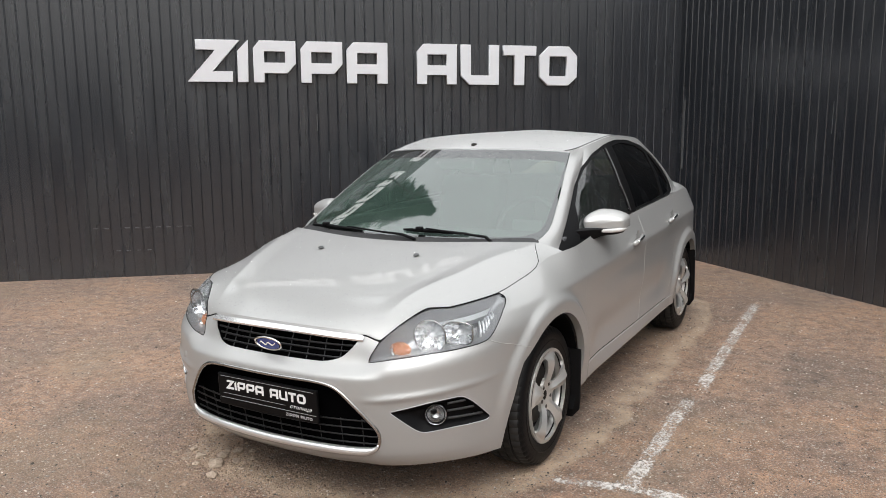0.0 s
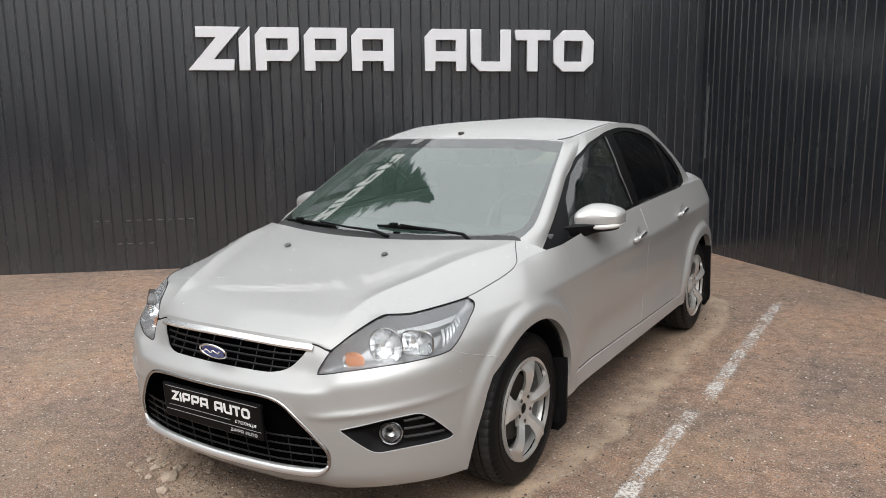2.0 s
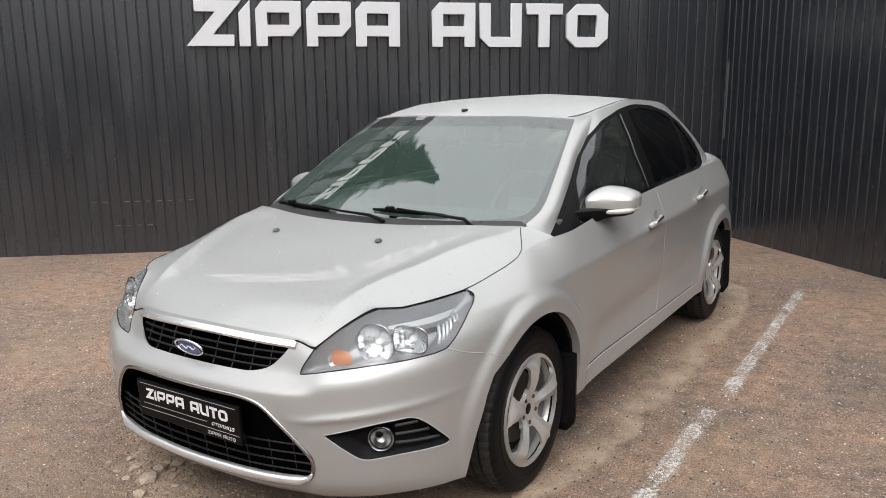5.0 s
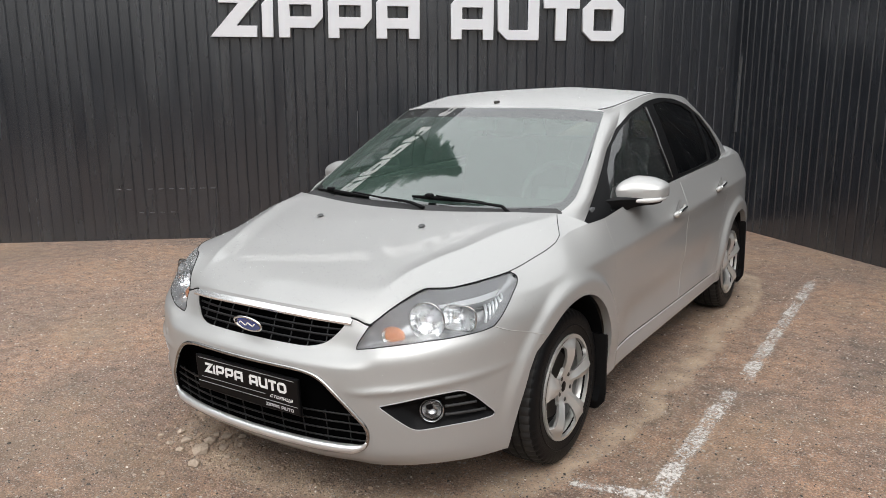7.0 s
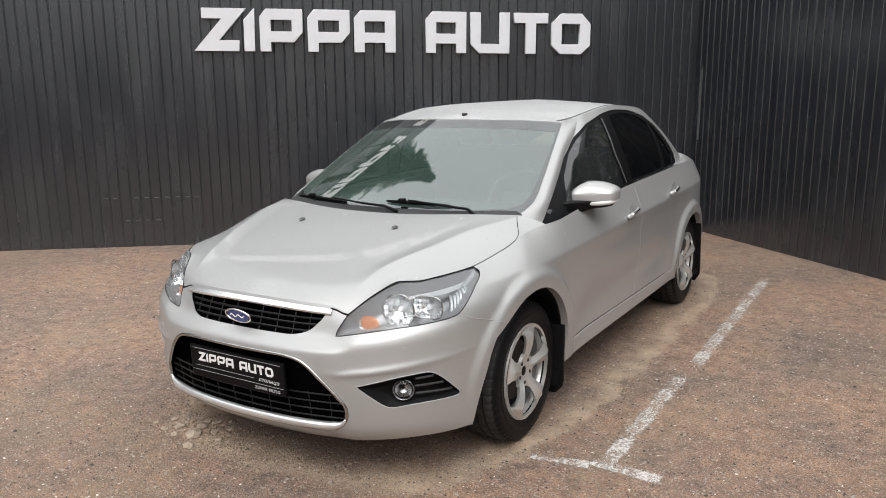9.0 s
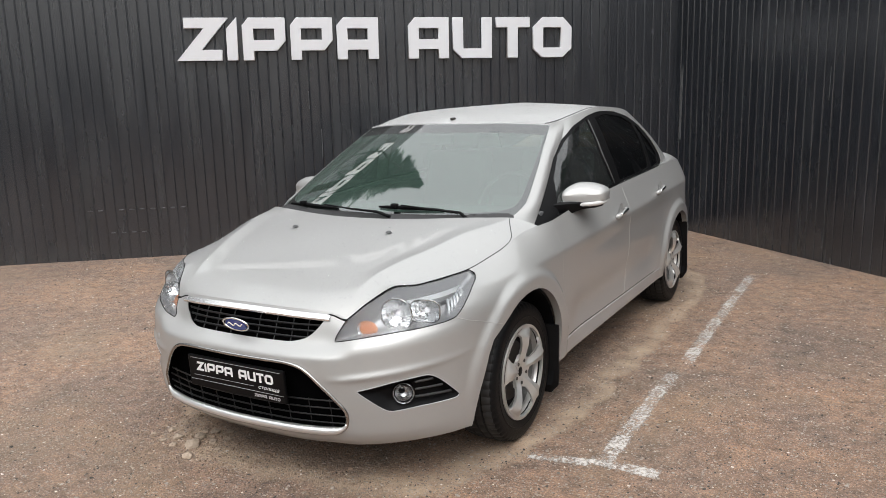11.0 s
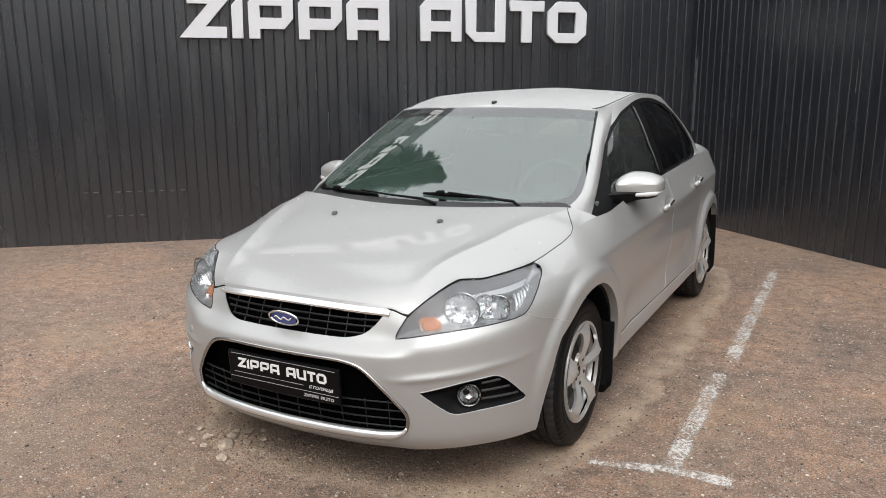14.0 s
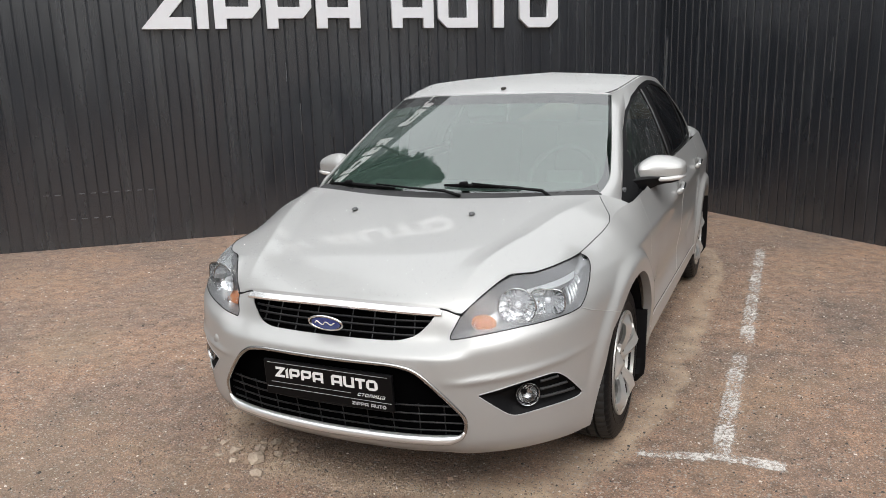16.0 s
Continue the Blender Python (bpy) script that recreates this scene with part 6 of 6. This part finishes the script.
part("brake_disc", turned([(0.02, -0.05), (0.135, -0.05), (0.135, -0.07), (0.02, -0.07)], 40, "X"), DARKMETAL, wheel, "rusty brake disc", smooth=True, angle=40)
# black disc added behind the spokes: the gaps' shade put in as colour
part("spoke_gap_backing", turned([(0.02, -0.078), (0.187, -0.078)], 30, "X"), BLACK, wheel)
valve = part("valve", tube([(0.0, 0, -0.176), (0.018, 0, -0.164)], 0.0045, 8), BLACK, wheel, smooth=True)
for k, (s, hub) in enumerate(((1, HUBS[0]), (1, HUBS[1]), (-1, HUBS[0]), (-1, HUBS[1]))):
    m = Matrix.Translation((s * 0.860, hub, HUB_Z if s > 0 else HUB_Z + 0.011)) @ Matrix.Rotation(0 if s > 0 else math.pi, 4, "Z") @ Matrix.Rotation(radians((36, 42, 20, 50)[k]), 4, "X")
    if k == 0:
        wheel.matrix_local = m
    else:
        copy_thing(wheel, m)


# ---- raindrops beaded on the saloon ----
WATER = material("rain_water", (0.95, 0.97, 0.98), 0.02)
WATER.node_tree.nodes["Principled BSDF"].inputs["Transmission Weight"].default_value = 0.93
WATER.node_tree.nodes["Principled BSDF"].inputs["IOR"].default_value = 1.33

# window drops kept partly white: the sky's glint is put into their colour
GLINT_WATER = material("window_water_glint", (0.95, 0.97, 0.98), 0.03)
GLINT_WATER.node_tree.nodes["Principled BSDF"].inputs["Transmission Weight"].default_value = 0.8
GLINT_WATER.node_tree.nodes["Principled BSDF"].inputs["IOR"].default_value = 1.33


def raindrops(spots, surface, step_u, step_v, water=None):
    """Small flattened domes standing on a surface at (u, v, radius)."""
    q = np.array(spots)
    p = surface(q[:, 0], q[:, 1])
    n = np.cross(surface(q[:, 0] + step_u, q[:, 1]) - p, surface(q[:, 0], q[:, 1] + step_v) - p)
    n /= np.linalg.norm(n, axis=1)[:, None]
    side = np.sign(p[:, 0]) + (p[:, 0] == 0)
    n *= np.where((n[:, 2] + 0.8 * n[:, 0] * side) < 0, -1, 1)[:, None]
    v, f = [], []
    for c, m, r in zip(p, n, q[:, 2]):
        m = Vector(m)
        a = m.orthogonal().normalized()
        b = m.cross(a)
        k = len(v)
        for ring_r, up in ((1.0, -0.1), (0.75, 0.42)):
            for j in range(6):
                t = j * math.pi / 3
                v.append(tuple(Vector(c) + (a * math.cos(t) + b * math.sin(t)) * r * ring_r + m * r * up))
        v.append(tuple(Vector(c) + m * r * 0.62))
        for j in range(6):
            i = (j + 1) % 6
            f.append((k + j, k + i, k + 6 + i, k + 6 + j))
            f.append((k + 6 + j, k + 6 + i, k + 12))
    me = bpy.data.meshes.new("rainwater")
    me.from_pydata(v, [], f)
    me.polygons.foreach_set("use_smooth", [True] * len(me.polygons))
    me.materials.append(water or WATER)
    ob = new("rainwater", me)
    ob.parent = car
    ob.visible_shadow = False
    return tagged(ob, "small raindrops beaded on the bodywork", kind="stuff")


rng = random.Random(21)
both_hood = lambda t, s: hood(np.abs(t), s) * np.stack([np.sign(t), 1 + 0 * t, 1 + 0 * t], -1)
both_roof = lambda t, s: roof(np.abs(t), s) * np.stack([np.sign(t), 1 + 0 * t, 1 + 0 * t], -1)
drop = lambda big: big * (0.35 + 0.65 * rng.random() ** 2)
raindrops([(rng.uniform(-0.97, 0.97), rng.uniform(0.03, 0.97), drop(0.0038)) for _ in range(2400)], both_hood, 0.004, 0.004)
raindrops([(rng.uniform(-0.97, 0.97), rng.uniform(0.01, 0.6), drop(0.0034)) for _ in range(1500)], both_roof, 0.004, 0.004)
hit = lambda outline, k, v: inside(np.array(outline, float), np.array([k]), np.array([v]))[0]
side_spots = [(rng.uniform(1.2, 3.6), rng.uniform(0.03, 0.92)) for _ in range(7500)]
raindrops([(k, v, drop(0.0019)) for k, v in side_spots if hit(GLASS_F, k, v) or (hit(GLASS_R, k, v) and rng.random() < 0.12 * v)], lambda k, v: cabin(k, v) - np.array([0.007, 0, 0]), 0.004, 0.004, GLINT_WATER)
raindrops([(rng.uniform(-0.93, 0.93), 0.80 + 0.15 * rng.random(), drop(0.003)) for _ in range(900)] + [(rng.uniform(-0.93, 0.93), rng.uniform(0.06, 0.85), drop(0.0026)) for _ in range(160)], cabin, 0.004, 0.004)
nose_spots = [(rng.uniform(0.0, 1.2), rng.uniform(0.45, 0.80), drop(0.0020)) for _ in range(260)]
raindrops([(rng.uniform(1.9, 3.6), rng.uniform(0.015, 0.045), drop(0.0036)) for _ in range(150)], lambda k, v: cabin(k, v) + np.array([0.004, 0, 0]), 0.004, 0.004, GLINT_WATER)
lamp_spots = [(rng.uniform(0.5, 1.2), rng.uniform(0.63, 0.83), drop(0.0030)) for _ in range(3400)]
lamp_spots = [q for q in lamp_spots if hit(LAMP, q[0], q[1])]
raindrops(lamp_spots[::3], body, 0.004, 0.004)
raindrops(lamp_spots, lambda u, z: body(u, z) * np.array([-1, 1, 1]), 0.004, 0.004)
raindrops([q for q in nose_spots if q[1] < z_top(q[0]) - 0.01 and not any(hit(o, q[0], q[1]) for o in (GRILLE, INTAKE, FOG))], body, 0.004, 0.004)


# ---- beyond the walls: spruces and a floodlight, mirrored in the wet glass ----
NEEDLE = material("spruce_needles", (0.05, 0.115, 0.075), 0.7, vary=0.5, scale=2.0)
BARK = material("spruce_bark", (0.10, 0.075, 0.055), 0.9, vary=0.3, scale=6, bump=0.5, bump_scale=30)


def spruce(x, y, height, radius, seed, lowest=1.2):
    tree = thing("spruce_tree", "tall dark green spruce with drooping boughs behind the wall", "tree", Matrix.Translation((x, y, 0)), group="spruces behind the walls")
    rng = random.Random(seed)
    part("trunk", tube([(0.05 * math.sin(z), 0.04 * math.cos(z * 1.3), z) for z in np.linspace(0, height, 14)], [0.22 * (1 - i / 13) + 0.015 for i in range(14)], 10), BARK, tree, smooth=True)
    v, f = [], []

    def spike(a, b, w):
        a, b = Vector(a), Vector(b)
        d = (b - a).normalized()
        s = d.cross(Vector((0, 0, 1)))
        s = s.normalized() if s.length > 1e-3 else Vector((1, 0, 0))
        t = s.cross(d)
        m = a.lerp(b, 0.35)
        k = len(v)
        v.extend([tuple(a), tuple(m + s * w), tuple(m - s * w * 0.5 + t * w * 0.8), tuple(m - s * w * 0.5 - t * w * 0.8), tuple(b)])
        f.extend([[k, k + 2, k + 1], [k, k + 3, k + 2], [k, k + 1, k + 3], [k + 4, k + 1, k + 2], [k + 4, k + 2, k + 3], [k + 4, k + 3, k + 1]])

    z = lowest
    while z < height - 0.15:
        t = z / height
        reach = radius * (1 - t) ** 0.85 + 0.12
        for _ in range(7 if t < 0.7 else 5):
            az = rng.uniform(0, 6.283)
            r = reach * rng.uniform(0.65, 1.1)
            droop = 0.30 * r * rng.uniform(0.6, 1.2)
            c, s = math.cos(az), math.sin(az)
            tip = Vector((r * c, r * s, z - droop))
            spike((0, 0, z + 0.1), tip, 0.035)
            n = int(5 + r * 13)
            for i in range(n):
                q = (i + 0.6) / n
                p = Vector((0, 0, z + 0.1)).lerp(tip, q) + Vector((0, 0, 0.10 * math.sin(q * 3.1)))
                for sd in (-1, 1):
                    ln = 0.34 * (1.15 - q) * (0.5 + 0.5 * min(1, r)) + 0.10
                    dirn = Vector((c * 0.75 - sd * s, s * 0.75 + sd * c, rng.uniform(-0.55, 0.1))).normalized()
                    spike(p, p + dirn * ln * rng.uniform(0.7, 1.25), 0.030)
        z += rng.uniform(0.15, 0.24) * (1.15 - 0.5 * t)
    me = bpy.data.meshes.new("crown")
    me.from_pydata(v, [], f)
    me.materials.append(NEEDLE)
    crown_ = new("crown", me)
    crown_.parent = tree
    return tree


spruce(-10.0, 7.2, 17.5, 2.2, 1, 7.0)
spruce(0.8, 13.4, 10.5, 3.4, 3)
spruce(3.7, 12.3, 10.0, 3.2, 4)
spruce(5.9, 10.9, 10.5, 3.2, 6)
spruce(-2.2, 14.2, 9.0, 2.6, 5)

flood = thing("floodlight", "dark floodlight on a thin arm above the wall sign", "lamp")
part("arm", tube([(-5.92, 6.05, 2.9), (-5.88, 6.0, 4.35), (-5.46, 5.46, 4.62), (-5.08, 5.09, 5.05)], 0.022, 8), DARKMETAL, flood, smooth=True)
HEAD = Matrix.Translation((-5.05, 5.06, 5.09)) @ Matrix.Rotation(radians(40), 4, "Z") @ Matrix.Rotation(radians(-40), 4, "X")
part("housing", box(0.22, 0.10, 0.16, HEAD, 0.02), DARKMETAL, flood)
part("lamp_glass", box(0.18, 0.01, 0.12, HEAD @ Matrix.Translation((0, -0.055, 0)), 0.004), BULB, flood)
